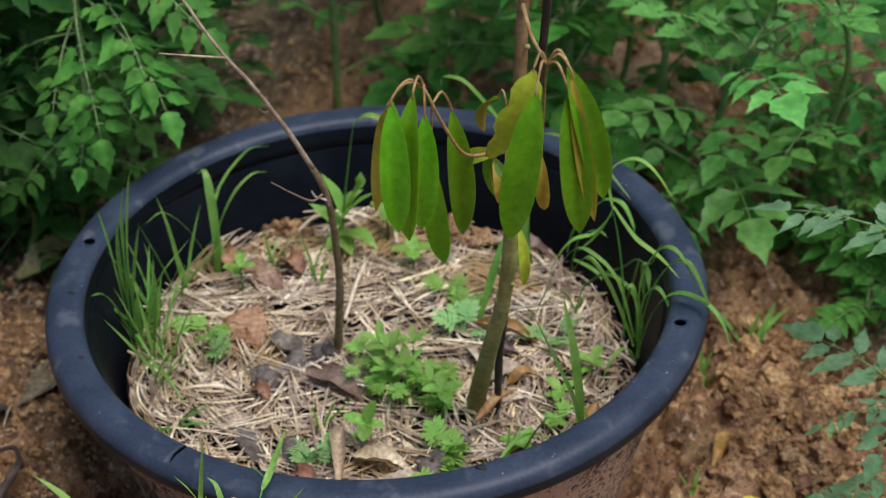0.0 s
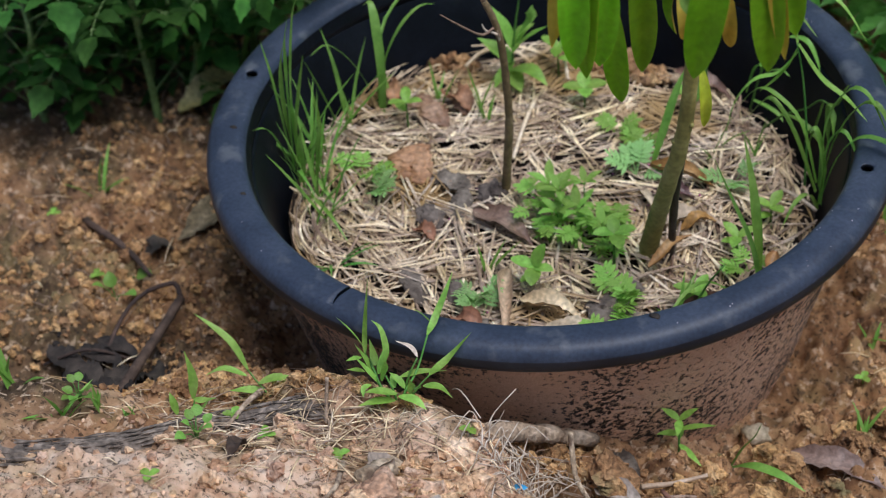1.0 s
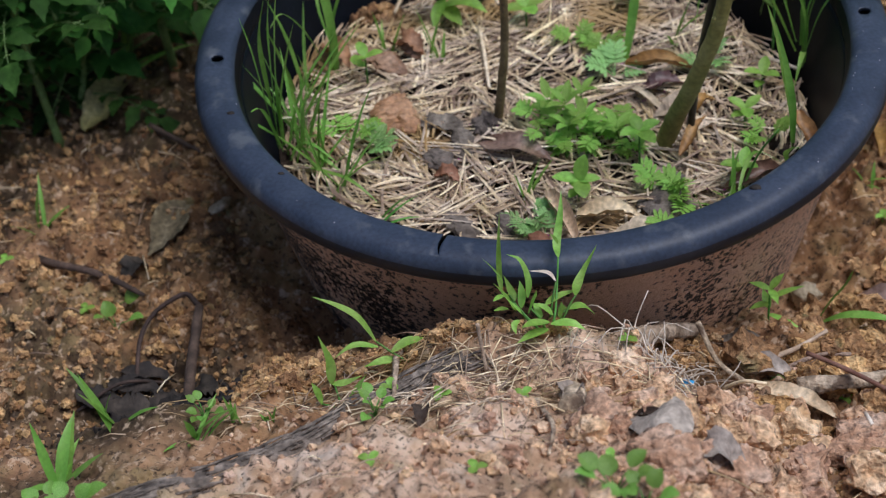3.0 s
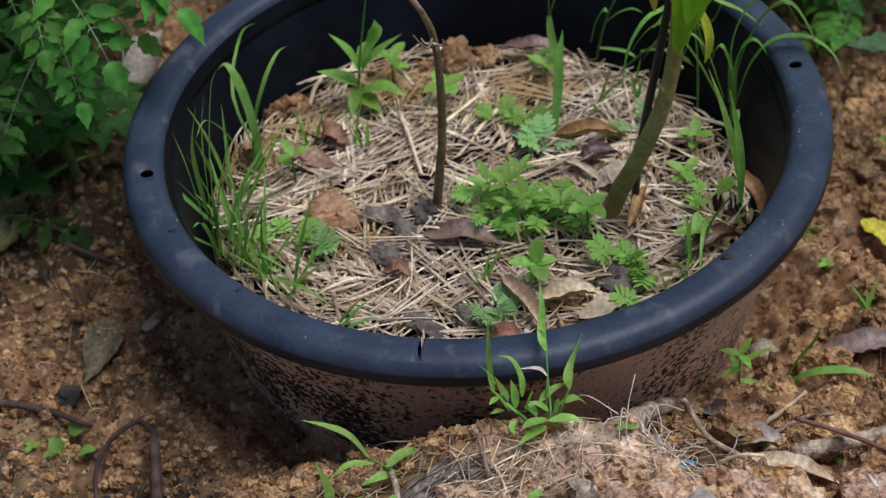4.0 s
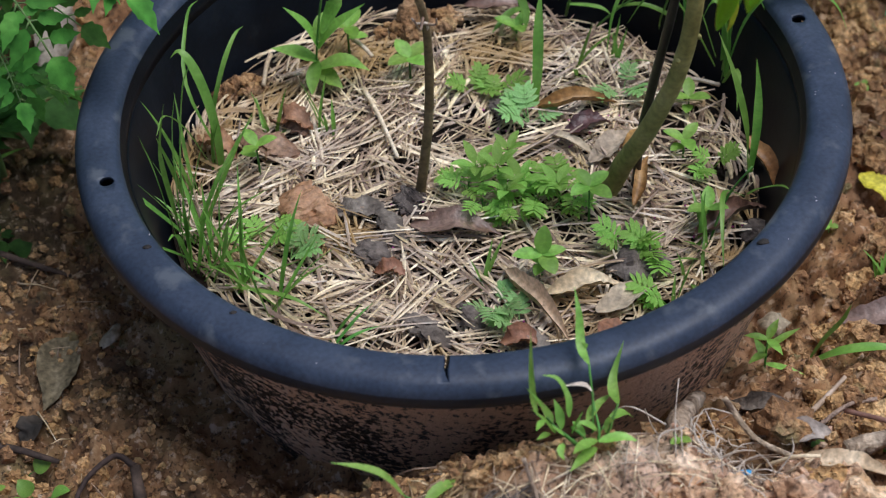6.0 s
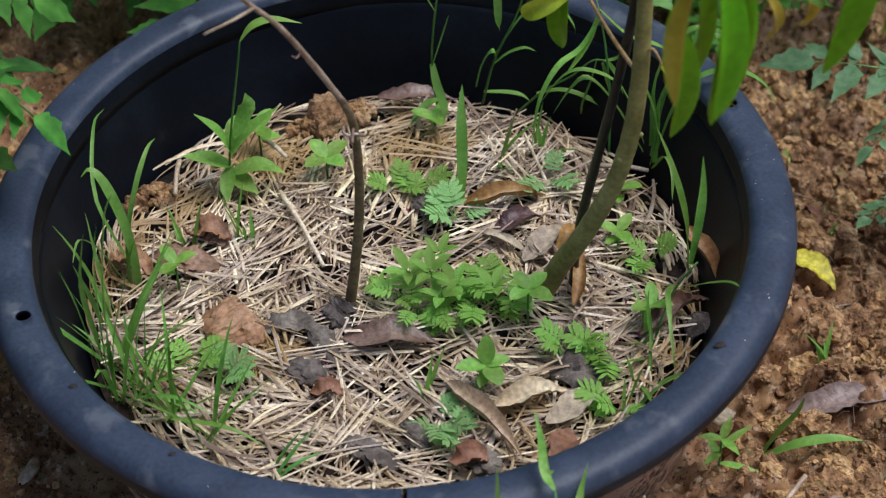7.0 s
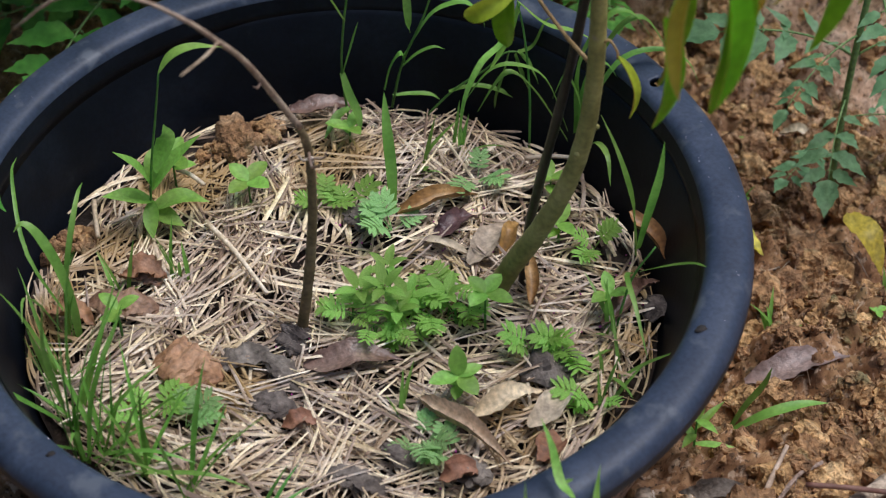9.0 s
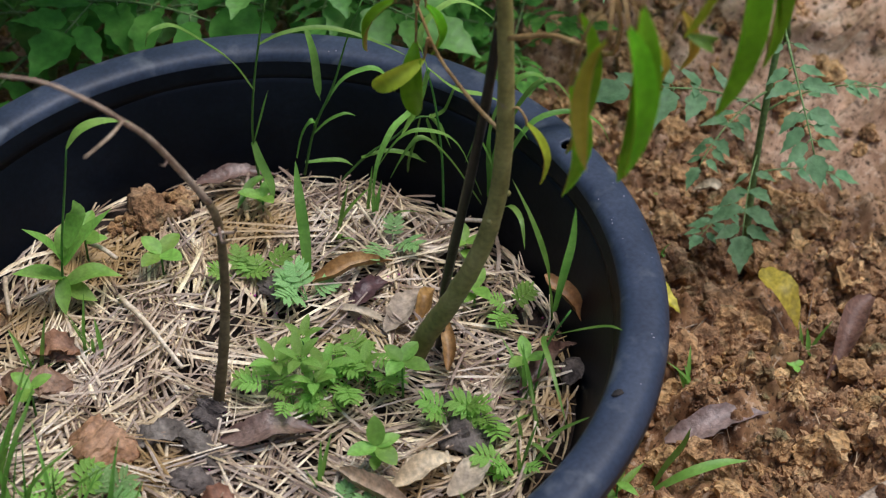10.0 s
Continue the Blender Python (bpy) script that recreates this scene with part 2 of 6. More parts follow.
def mud_plastic():
    """Black plastic with a splashed crust of orange mud."""
    m = bpy.data.materials.new("muddy_plastic")
    m.use_nodes = True
    N, L = m.node_tree.nodes, m.node_tree.links
    b = N["Principled BSDF"]
    tc = N.new("ShaderNodeTexCoord")
    mp = N.new("ShaderNodeMapping")
    mp.inputs["Scale"].default_value = (1, 1, 1.15)
    L.new(tc.outputs["Object"], mp.inputs[0])
    big = N.new("ShaderNodeTexNoise")
    big.inputs["Scale"].default_value, big.inputs["Detail"].default_value = 13, 4
    fine = N.new("ShaderNodeTexNoise")
    fine.inputs["Scale"].default_value, fine.inputs["Detail"].default_value, fine.inputs["Roughness"].default_value = 190, 4, 0.7
    for n in (big, fine):
        L.new(mp.outputs[0], n.inputs["Vector"])
    add = N.new("ShaderNodeMath")
    add.operation = "MULTIPLY_ADD"
    add.inputs[1].default_value = 0.6
    L.new(big.outputs["Fac"], add.inputs[0])
    # the crust is thick on one side of the pot and thin on the other
    sep = N.new("ShaderNodeSeparateXYZ")
    L.new(tc.outputs["Object"], sep.inputs[0])
    side = N.new("ShaderNodeMapRange")
    side.inputs[1].default_value, side.inputs[2].default_value = -0.22, 0.12
    side.inputs[3].default_value, side.inputs[4].default_value = -0.03, -0.006
    L.new(sep.outputs[0], side.inputs[0])
    plus = N.new("ShaderNodeMath")
    L.new(fine.outputs["Fac"], plus.inputs[0])
    L.new(side.outputs[0], plus.inputs[1])
    L.new(plus.outputs[0], add.inputs[2])
    cover = N.new("ShaderNodeValToRGB")
    cover.color_ramp.elements[0].position, cover.color_ramp.elements[1].position = 0.715, 0.775
    L.new(add.outputs[0], cover.inputs[0])
    tone = N.new("ShaderNodeValToRGB")
    tone.color_ramp.elements[0].color, tone.color_ramp.elements[1].color = (.54, .31, .18, 1), (.80, .54, .365, 1)
    L.new(fine.outputs["Fac"], tone.inputs[0])
    mx = N.new("ShaderNodeMix")
    mx.data_type = "RGBA"
    L.new(cover.outputs[0], mx.inputs[0])
    mx.inputs[6].default_value = (.022, .017, .015, 1)
    L.new(tone.outputs[0], mx.inputs[7])
    L.new(mx.outputs[2], b.inputs["Base Color"])
    rr = N.new("ShaderNodeMapRange")
    rr.inputs[3].default_value, rr.inputs[4].default_value = 0.45, 0.95
    L.new(cover.outputs[0], rr.inputs[0])
    L.new(rr.outputs[0], b.inputs["Roughness"])
    bp = N.new("ShaderNodeBump")
    bp.inputs["Strength"].default_value, bp.inputs["Distance"].default_value = 1.0, 0.003
    L.new(add.outputs[0], bp.inputs["Height"])
    L.new(bp.outputs[0], b.inputs["Normal"])
    return m


def ground_clay():
    """Wet orange clay with pale dry clay where the attribute says so, moss, dark crumbs."""
    m = bpy.data.materials.new("ground_clay")
    m.use_nodes = True
    N, L = m.node_tree.nodes, m.node_tree.links
    b = N["Principled BSDF"]
    tc = N.new("ShaderNodeTexCoord")

    def noise_of(scale, detail=6, rough=0.55):
        n = N.new("ShaderNodeTexNoise")
        n.inputs["Scale"].default_value, n.inputs["Detail"].default_value, n.inputs["Roughness"].default_value = scale, detail, rough
        L.new(tc.outputs["Object"], n.inputs["Vector"])
        return n.outputs["Fac"]

    def ramp_of(fac, stops):
        r = N.new("ShaderNodeValToRGB")
        e = r.color_ramp.elements
        while len(e) < len(stops):
            e.new(0.5)
        for k, (p, c) in zip(e, stops):
            k.position, k.color = p, (*c, 1)
        L.new(fac, r.inputs[0])
        return r.outputs[0]

    def mix(fac, a, c):
        x = N.new("ShaderNodeMix")
        x.data_type = "RGBA"
        L.new(fac, x.inputs[0])
        L.new(a, x.inputs[6])
        if isinstance(c, tuple):
            x.inputs[7].default_value = (*c, 1)
        else:
            L.new(c, x.inputs[7])
        return x.outputs[2]

    mid = noise_of(28, 8, 0.65)
    wet = ramp_of(mid, [(.3, (.10, .047, .022)), (.43, (.24, .122, .058)), (.55, (.39, .213, .098)), (.7, (.59, .37, .195))])
    dry = ramp_of(mid, [(.3, (.36, .20, .115)), (.43, (.66, .43, .28)), (.55, (.81, .585, .425)), (.7, (.89, .745, .61))])
    at = N.new("ShaderNodeAttribute")
    at.attribute_name = "dry_clay"
    col = mix(at.outputs["Fac"], wet, dry)
    # humus colour, also used to paint shade into the soil
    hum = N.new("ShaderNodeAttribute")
    hum.attribute_name = "humus_and_shade"
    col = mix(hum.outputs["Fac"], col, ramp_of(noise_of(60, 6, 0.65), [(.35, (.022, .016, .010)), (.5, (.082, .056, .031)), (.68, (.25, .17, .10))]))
    moss = ramp_of(noise_of(11, 7, 0.6), [(.57, (0, 0, 0)), (.7, (.45, .45, .45))])
    col = mix(moss, col, (.34, .28, .12))
    crumbs = ramp_of(noise_of(95, 4, 0.6), [(.59, (0, 0, 0)), (.64, (.7, .7, .7))])
    col = mix(crumbs, col, (.07, .045, .03))
    pale = ramp_of(noise_of(120, 4, 0.6), [(.57, (0, 0, 0)), (.64, (.6, .6, .6))])
    col = mix(pale, col, (.73, .55, .385))
    olive = ramp_of(noise_of(17, 8, 0.7), [(.52, (0, 0, 0)), (.66, (.55, .55, .55))])
    col = mix(olive, col, (.20, .155, .065))
    # colour only: near-black flecks stand in for the shade of small pits
    pits = ramp_of(noise_of(230, 5, 0.65), [(.56, (0, 0, 0)), (.62, (.85, .85, .85))])
    col = mix(pits, col, (.035, .022, .014))
    L.new(col, b.inputs["Base Color"])
    b.inputs["Roughness"].default_value = 0.92
    b.inputs["Specular IOR Level"].default_value = 0.3
    bp = N.new("ShaderNodeBump")
    bp.inputs["Strength"].default_value, bp.inputs["Distance"].default_value = 0.8, 0.0035
    L.new(noise_of(150, 9, 0.75), bp.inputs["Height"])
    vor = N.new("ShaderNodeTexVoronoi")
    vor.inputs["Scale"].default_value = 95
    L.new(tc.outputs["Object"], vor.inputs["Vector"])
    b2 = N.new("ShaderNodeBump")
    b2.inputs["Strength"].default_value, b2.inputs["Distance"].default_value = 0.4, -0.004
    L.new(vor.outputs["Distance"], b2.inputs["Height"])
    L.new(b2.outputs[0], bp.inputs["Normal"])
    L.new(bp.outputs[0], b.inputs["Normal"])
    return m


M_MUD = mud_plastic()
M_GROUND = ground_clay()

# ---- mesh helpers ----
rnd = random.Random(7)
V = Vector


def finish(bm, name, *materials, smooth=True):
    me = bpy.data.meshes.new(name)
    bm.to_mesh(me)
    bm.free()
    for m in materials:
        me.materials.append(m)
    if smooth:
        me.polygons.foreach_set("use_smooth", [True] * len(me.polygons))
    return me


def thing(name, at, label, category, group="", kind=""):
    """An empty at a thing's base."""
    e = new(name)
    e.empty_display_size = 0.02
    e.location = at
    return tagged(e, label, category, group, kind)


def base_of(ob):
    p = V(ob.location)
    while ob.parent:
        ob = ob.parent
        p += V(ob.location)
    return p


def part(name, bm, material, parent, label="", smooth=True):
    """A bmesh in world coordinates as one mesh object under a thing or a part."""
    bmesh.ops.translate(bm, verts=bm.verts, vec=-base_of(parent))
    mats = material if isinstance(material, (list, tuple)) else (material,)
    ob = new(name, finish(bm, name, *mats, smooth=smooth))
    ob.parent = parent
    if label:
        tagged(ob, label)
    return ob


def solo(name, bm, material, at, label, category, group="", kind="", smooth=True):
    """A thing of one mesh, built in world coordinates round the point at."""
    bmesh.ops.translate(bm, verts=bm.verts, vec=-V(at))
    mats = material if isinstance(material, (list, tuple)) else (material,)
    ob = new(name, finish(bm, name, *mats, smooth=smooth))
    ob.location = at
    return tagged(ob, label, category, group, kind)


def smooth_path(pts, n=4):
    """Catmull-Rom through the points."""
    pts = [V(p) for p in pts]
    if len(pts) < 3:
        return [pts[0].lerp(pts[-1], i / n) for i in range(n + 1)]
    ext = [2 * pts[0] - pts[1]] + pts + [2 * pts[-1] - pts[-2]]
    out = []
    for a, b, c, d in zip(ext, ext[1:], ext[2:], ext[3:]):
        for i in range(n):
            t = i / n
            out.append(0.5 * (2 * b + (c - a) * t + (2 * a - 5 * b + 4 * c - d) * t * t + (3 * b - a - 3 * c + d) * t ** 3))
    return out + [pts[-1]]


def tube(bm, pts, r0, r1=None, sides=7, rough=0.0, seed=0, mi=0):
    """A tapered limb along points."""
    r1 = r0 if r1 is None else r1
    k = random.Random(seed)
    rings = []
    n = len(pts) - 1
    up = V((0.31, 0.17, 0.93))
    for i, p in enumerate(pts):
        tan = (pts[min(i + 1, n)] - pts[max(i - 1, 0)]).normalized()
        s = tan.cross(up)
        s = s.normalized() if s.length > 1e-4 else tan.orthogonal().normalized()
        u = tan.cross(s)
        r = r0 + (r1 - r0) * i / n
        rings.append([bm.verts.new(p + (s * math.cos(a) + u * math.sin(a)) * r * (1 + k.uniform(-rough, rough)))
                      for a in (2 * math.pi * j / sides for j in range(sides))])
    for a, b in zip(rings, rings[1:]):
        for j in range(sides):
            f = bm.faces.new((a[j], a[(j + 1) % sides], b[(j + 1) % sides], b[j]))
            f.material_index = mi
    for ring, flip in ((rings[0], True), (rings[-1], False)):
        f = bm.faces.new(ring[::-1] if flip else ring)
        f.material_index = mi


def lance(u):
    return max(0.02, math.sin(math.pi * min(1, u * 0.97 + 0.03) ** 0.75))


def oval(u):
    return max(0.02, math.sin(math.pi * u ** 0.9) ** 0.7)


def grassy(u):
    return 0.55 + 0.45 * math.sin(min(1, u * 2.2) * math.pi / 2) if u < 0.55 else max(0.03, (1 - (u - 0.55) / 0.45) ** 0.75)


def toothed(u):
    """The outline of a lobed, toothed leaflet."""
    return max(0.03, math.sin(math.pi * u ** 0.58) ** 1.15 * (0.86 + 0.40 * ((u * 4.0 + .15) % 1.0)))


def blade(bm, pts, width, form=lance, fold=0.2, up=(0, 0, 1), across=2, thick=0.0, curl=0.0, ruffle=0.0, seed=0, back=1):
    """A leaf along points: fold dips the midrib, curl rolls the sides, thick gives it an under side with the second material."""
    k = random.Random(seed)
    up = V(up)
    n = len(pts) - 1
    rows, under = [], []
    prev = None
    for i, p in enumerate(pts):
        tan = (pts[min(i + 1, n)] - pts[max(i - 1, 0)]).normalized()
        s = tan.cross(up)
        if s.length < 1e-3:
            s = prev or tan.orthogonal()
        s = s.normalized()
        if prev is not None and s.dot(prev) < 0:
            s = -s
        prev = s
        nor = s.cross(tan).normalized()
        w = width * form(i / n) / 2
        row, low = [], []
        for j in range(across + 1):
            v = 2 * j / across - 1
            lift = w * (fold * abs(v) * 1.0 + curl * v * v) + (k.uniform(-ruffle, ruffle) * width * abs(v) if ruffle else 0)
            q = p + s * w * v * (1 - 0.3 * min(1, abs(curl)) * v * v) + nor * lift
            row.append(bm.verts.new(q))
            if thick:
                low.append(bm.verts.new(q - nor * thick))
        rows.append(row)
        under.append(low)
    for a, b in zip(rows, rows[1:]):
        for j in range(across):
            bm.faces.new((a[j], a[j + 1], b[j + 1], b[j]))
    if thick:
        for a, b in zip(under, under[1:]):
            for j in range(across):
                bm.faces.new((a[j + 1], a[j], b[j], b[j + 1])).material_index = back


def arc(base, way, length, droop, n=7, swerve=0.0, seed=0):
    """Points of a blade that starts along way and bends down."""
    k = random.Random(seed)
    d, p = V(way).normalized(), V(base)
    side = d.cross(V((0, 0, 1)))
    side = side.normalized() if side.length > 1e-3 else V((1, 0, 0))
    out = [p.copy()]
    for i in range(n):
        p = p + d * length / n
        out.append(p.copy())
        d = (d + V((0, 0, -droop / n)) * (0.5 + i / n) + side * swerve * k.uniform(-1, 1) / n).normalized()
    return out


def aim(az, el):
    a, e = radians(az), radians(el)
    return V((math.cos(e) * math.cos(a), math.cos(e) * math.sin(a), math.sin(e)))


def fbm(x, y, s, o=4, z=0.0):
    return noise.fractal(V((x * s, y * s, z)), 1.0, 2.0, o)


def sstep(a, b, x):
    t = min(1, max(0, (x - a) / (b - a)))
    return t * t * (3 - 2 * t)


PX, PY, RIM = 0.0, 0.0065, 0.22   # axis and rim height of the pot


# ---- ground ----
def ground_height(x, y):
    """Flat soil behind and beside the pot, a bank of dry clay that climbs in front of it."""
    r = math.hypot(x - PX, y - PY)
    steep = 0.30 + 0.25 * sstep(0.19, 0.04, x)
    start = -0.10 - 0.42 * max(0.0, -0.16 - x)
    bank = min(0.27, steep * max(0.0, start - y)) * sstep(start, start - 0.10, y)
    bank += 0.030 * math.exp(-((y + 0.323 - 0.10 * max(0.0, x)) / 0.026) ** 2) * sstep(-0.15, -0.07, x) * sstep(0.085, 0.05, x)
    bank *= sstep(6.0, 1.5, math.hypot(x, y))
    h = 0.035 + bank + 0.012 * sstep(0.0, -0.3, x) - 0.038 * sstep(0.27, 0.5, x) - 0.03 * sstep(0.25, 0.6, y)
    h -= 0.022 * math.exp(-((r - 0.235) / 0.035) ** 2) * sstep(0.1, -0.15, y)
    far = sstep(3.0, 0.9, math.hypot(x, y))
    rough = (0.7 + 0.3 * sstep(0.12, 0.3, x)) * (1 - 0.15 * sstep(0.07, 0.0, x) * sstep(-0.26, -0.34, y) * sstep(-0.5, -0.42, y))
    h += far * (0.020 * fbm(x, y, 7, 3) + rough * (0.022 * fbm(x, y, 24, 4, 3.0) + 0.014 * abs(fbm(x, y, 62, 3, 8.0)) - 0.004))
    if far > 0:
        wx, wy = x + 0.012 * fbm(x, y, 30, 2, 1.0), y + 0.012 * fbm(x, y, 30, 2, 6.0)
        soft = 1 - 0.85 * sstep(0.10, 0.0, x) * sstep(-0.26, -0.32, y)
        for size, depth in ((24, 0.016 * soft), (58, 0.006 * soft)):
            cell = noise.voronoi(V((wx * size, wy * size, size)))[0]
            h += far * rough * depth * (min(0.75, 1.6 * (cell[1] - cell[0])) + 0.5 * (0.5 - cell[0]) - 0.35)
    h += far * (0.002 * fbm(x, y, 120, 3, 2.0) + 0.002 * abs(fbm(x, y, 75, 2, 4.0)))
    # a dark hollow by the bank, the gap at the pot's foot and the hole with roots
    h -= 0.050 * math.exp(-(((x + 0.307) / 0.060) ** 2 + ((y + 0.272) / 0.042) ** 2)) + 0.04 * math.exp(-(((x + 0.16) / 0.05) ** 2 + ((y + 0.20) / 0.035) ** 2))
    h -= 0.065 * math.exp(-(((x - 0.086) / 0.024) ** 2 + ((y + 0.322) / 0.017) ** 2))
    if r < 0.21:
        h = min(h, -0.02)
    return h


def log_y(x):
    """Where the buried log runs along the bank."""
    return float(np.interp(x, (-.36, -.25, -.165, -.088, -.03, .03), (-.50, -.457, -.405, -.345, -.325, -.310)))


def build_ground():
    def axis(lo, hi, step):
        mid = [lo + i * step for i in range(int((hi - lo) / step) + 1)]
        left, right, grow = [mid[0]], [mid[-1]], step
        while right[-1] < 90:
            grow *= 1.22
            left.append(left[-1] - grow)
            right.append(right[-1] + grow)
        return left[:0:-1] + mid + right[1:]

    xs, ys = axis(-0.52, 0.60, 0.0028), axis(-0.60, 0.34, 0.0028)
    n = len(xs)
    verts = [(x, y, ground_height(x, y)) for y in ys for x in xs]
    faces = [(j * n + i, j * n + i + 1, (j + 1) * n + i + 1, (j + 1) * n + i) for j in range(len(ys) - 1) for i in range(n - 1)]
    me = bpy.data.meshes.new("ground")
    me.from_pydata(verts, [], faces)
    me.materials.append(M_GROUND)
    me.polygons.foreach_set("use_smooth", [True] * len(me.polygons))
    clay = me.attributes.new("dry_clay", "FLOAT", "POINT")
    vals = []
    for x, y, z in verts:
        bankside = sstep(0.015, -0.02, y - log_y(x)) * sstep(0.20, 0.09, x + 0.08 * fbm(x, y, 9, 2))
        near = sstep(1.6, 0.8, math.hypot(x, y))
        vals.append(near * min(1.0, max(0.0, bankside * (0.85 + 0.5 * fbm(x, y, 14, 3)) * sstep(-0.62, -0.48, y) + 0.25 * max(0, fbm(x, y, 5, 3, 5.0)) + 0.5 * sstep(0.42, 0.60, x) * sstep(-0.1, 0.1, y))))
    clay.data.foreach_set("value", vals)
    # dark humus of the hollow, plus shade painted under left plants and pot
    humus_and_shade = me.attributes.new("humus_and_shade", "FLOAT", "POINT")
    humus_and_shade.data.foreach_set("value", [min(1.0, max(0.0, 1.5 * math.exp(-(((x + 0.34) / 0.11) ** 2 + ((y + 0.265) / 0.075) ** 2)) + sstep(-.27, -.36, x) * sstep(.06, .16, y)
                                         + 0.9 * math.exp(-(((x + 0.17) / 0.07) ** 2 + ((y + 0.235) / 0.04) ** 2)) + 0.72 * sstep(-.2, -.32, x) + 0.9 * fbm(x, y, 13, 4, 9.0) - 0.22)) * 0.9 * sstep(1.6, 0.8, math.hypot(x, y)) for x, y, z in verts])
    return tagged(new("ground", me), "rough orange clay ground with a dry pale bank", "ground", kind="structure")


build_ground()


def on_ground(x, y, lift=0.0):
    return V((x, y, ground_height(x, y) + lift))


# ---- the pot ----
def lathe(bm, profile, segments=192, closed=False, wobble=0.0):
    rings = []
    for r, z in profile:
        rings.append([bm.verts.new((PX + (r + wobble * math.sin(2 * a + 0.6)) * math.cos(a), PY + (r + wobble * math.sin(2 * a + 0.6)) * math.sin(a), z))
                      for a in (2 * math.pi * i / segments for i in range(segments))])
    loop = list(zip(rings, rings[1:])) + ([(rings[-1], rings[0])] if closed else [])
    for k, (a, b) in enumerate(loop):
        for i in range(segments):
            j = (i + 1) % segments
            bm.faces.new((a[i], a[j], b[j], b[i]))
    return rings


def cut(ob, cutters):
    """Takes the cutters out of a mesh for good."""
    for c in cutters:
        md = ob.modifiers.new("cut", "BOOLEAN")
        md.object, md.operation, md.solver = c, "DIFFERENCE", "EXACT"
    bpy.context.view_layer.update()
    me = bpy.data.meshes.new_from_object(ob.evaluated_get(bpy.context.evaluated_depsgraph_get()))
    ob.modifiers.clear()
    ob.data = me
    for c in cutters:
        bpy.data.objects.remove(c)


pot = thing("plant_pot", (PX, PY, -0.05), "round black plastic pot with wide rim and muddy sides", "pot")
bm = bmesh.new()
lathe(bm, [(.0, -.05), (.19, -.05), (.205, -.046), (.207, -.035), (.2185, .0), (.2335, .06), (.2485, .12), (.262, .175), (.2665, .192),
           (.2810, .196), (.2812, .200), (.254, .200), (.2505, .198), (.2495, .195), (.2480, .192), (.2375, .15), (.2285, .12), (.21, .05), (.19, -.03), (.0, -.03)])
bmesh.ops.recalc_face_normals(bm, faces=bm.faces)
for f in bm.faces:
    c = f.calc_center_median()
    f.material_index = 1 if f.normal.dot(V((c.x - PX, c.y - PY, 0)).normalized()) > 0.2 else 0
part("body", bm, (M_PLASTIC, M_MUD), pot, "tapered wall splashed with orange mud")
bm = bmesh.new()
lathe(bm, [(.2858, .1985), (.2870, .1992), (.2878, .2015), (.2880, .2050), (.2876, .2092), (.2864, .2130), (.2844, .2160), (.2818, .2182), (.2785, .2196), (.2745, .2203), (.2690, .2205), (.2640, .2203),
           (.2602, .2196), (.2574, .2182), (.2553, .2158), (.2540, .2125), (.2532, .2085), (.2515, .2030), (.2500, .1945), (.2545, .1940), (.2560, .2060), (.2585, .2145), (.2665, .2160),
           (.2740, .2158), (.2800, .2148), (.2832, .2100), (.2838, .1985)], closed=True, wobble=0.0012)
bmesh.ops.recalc_face_normals(bm, faces=bm.faces)
# shade by face direction: light top, darker side, near-black inner lip
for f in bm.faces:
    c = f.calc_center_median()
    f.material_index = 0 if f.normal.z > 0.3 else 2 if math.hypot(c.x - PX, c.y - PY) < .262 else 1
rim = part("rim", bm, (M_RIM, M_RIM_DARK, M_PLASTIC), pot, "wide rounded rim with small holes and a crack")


def cutter(pts_in, pts_out):
    bm = bmesh.new()
    a = [bm.verts.new(p) for p in pts_in]
    b = [bm.verts.new(p) for p in pts_out]
    bm.faces.new(a[::-1])
    bm.faces.new(b)
    for i in range(len(a)):
        j = (i + 1) % len(a)
        bm.faces.new((a[i], a[j], b[j], b[i]))
    bmesh.ops.recalc_face_normals(bm, faces=bm.faces)
    return new("cutter", finish(bm, "cutter", M_PLASTIC))


cutters = []
for hx in (-0.268, 0.268):
    ring = [(hx + 0.0052 * math.cos(a), 0.0046 * math.sin(a)) for a in (2 * math.pi * i / 20 for i in range(20))]
    cutters.append(cutter([(x, y, .2) for x, y in ring], [(x, y, .24) for x, y in ring]))
# the crack: a thin zigzag slot from the middle of the rim to its outer side
ca = math.atan2(-0.2455 - PY, -0.089)
radial, tang = V((math.cos(ca), math.sin(ca), 0)), V((-math.sin(ca), math.cos(ca), 0))
mid_line = [(.2490, -.0030, .0016), (.2545, -.0012, .0024), (.2590, .0008, .0032), (.2650, .0006, .0032), (.2710, .0002, .0024), (.2760, .0010, .0015), (.2800, .0022, .0004)]
slot = [V((PX, PY, 0)) + radial * r + tang * (o + w / 2) for r, o, w in mid_line] + \
       [V((PX, PY, 0)) + radial * r + tang * (o - w / 2) for r, o, w in reversed(mid_line)]
cutters.append(cutter([(p.x, p.y, .193) for p in slot], [(p.x, p.y, .24) for p in slot]))
cut(rim, cutters)

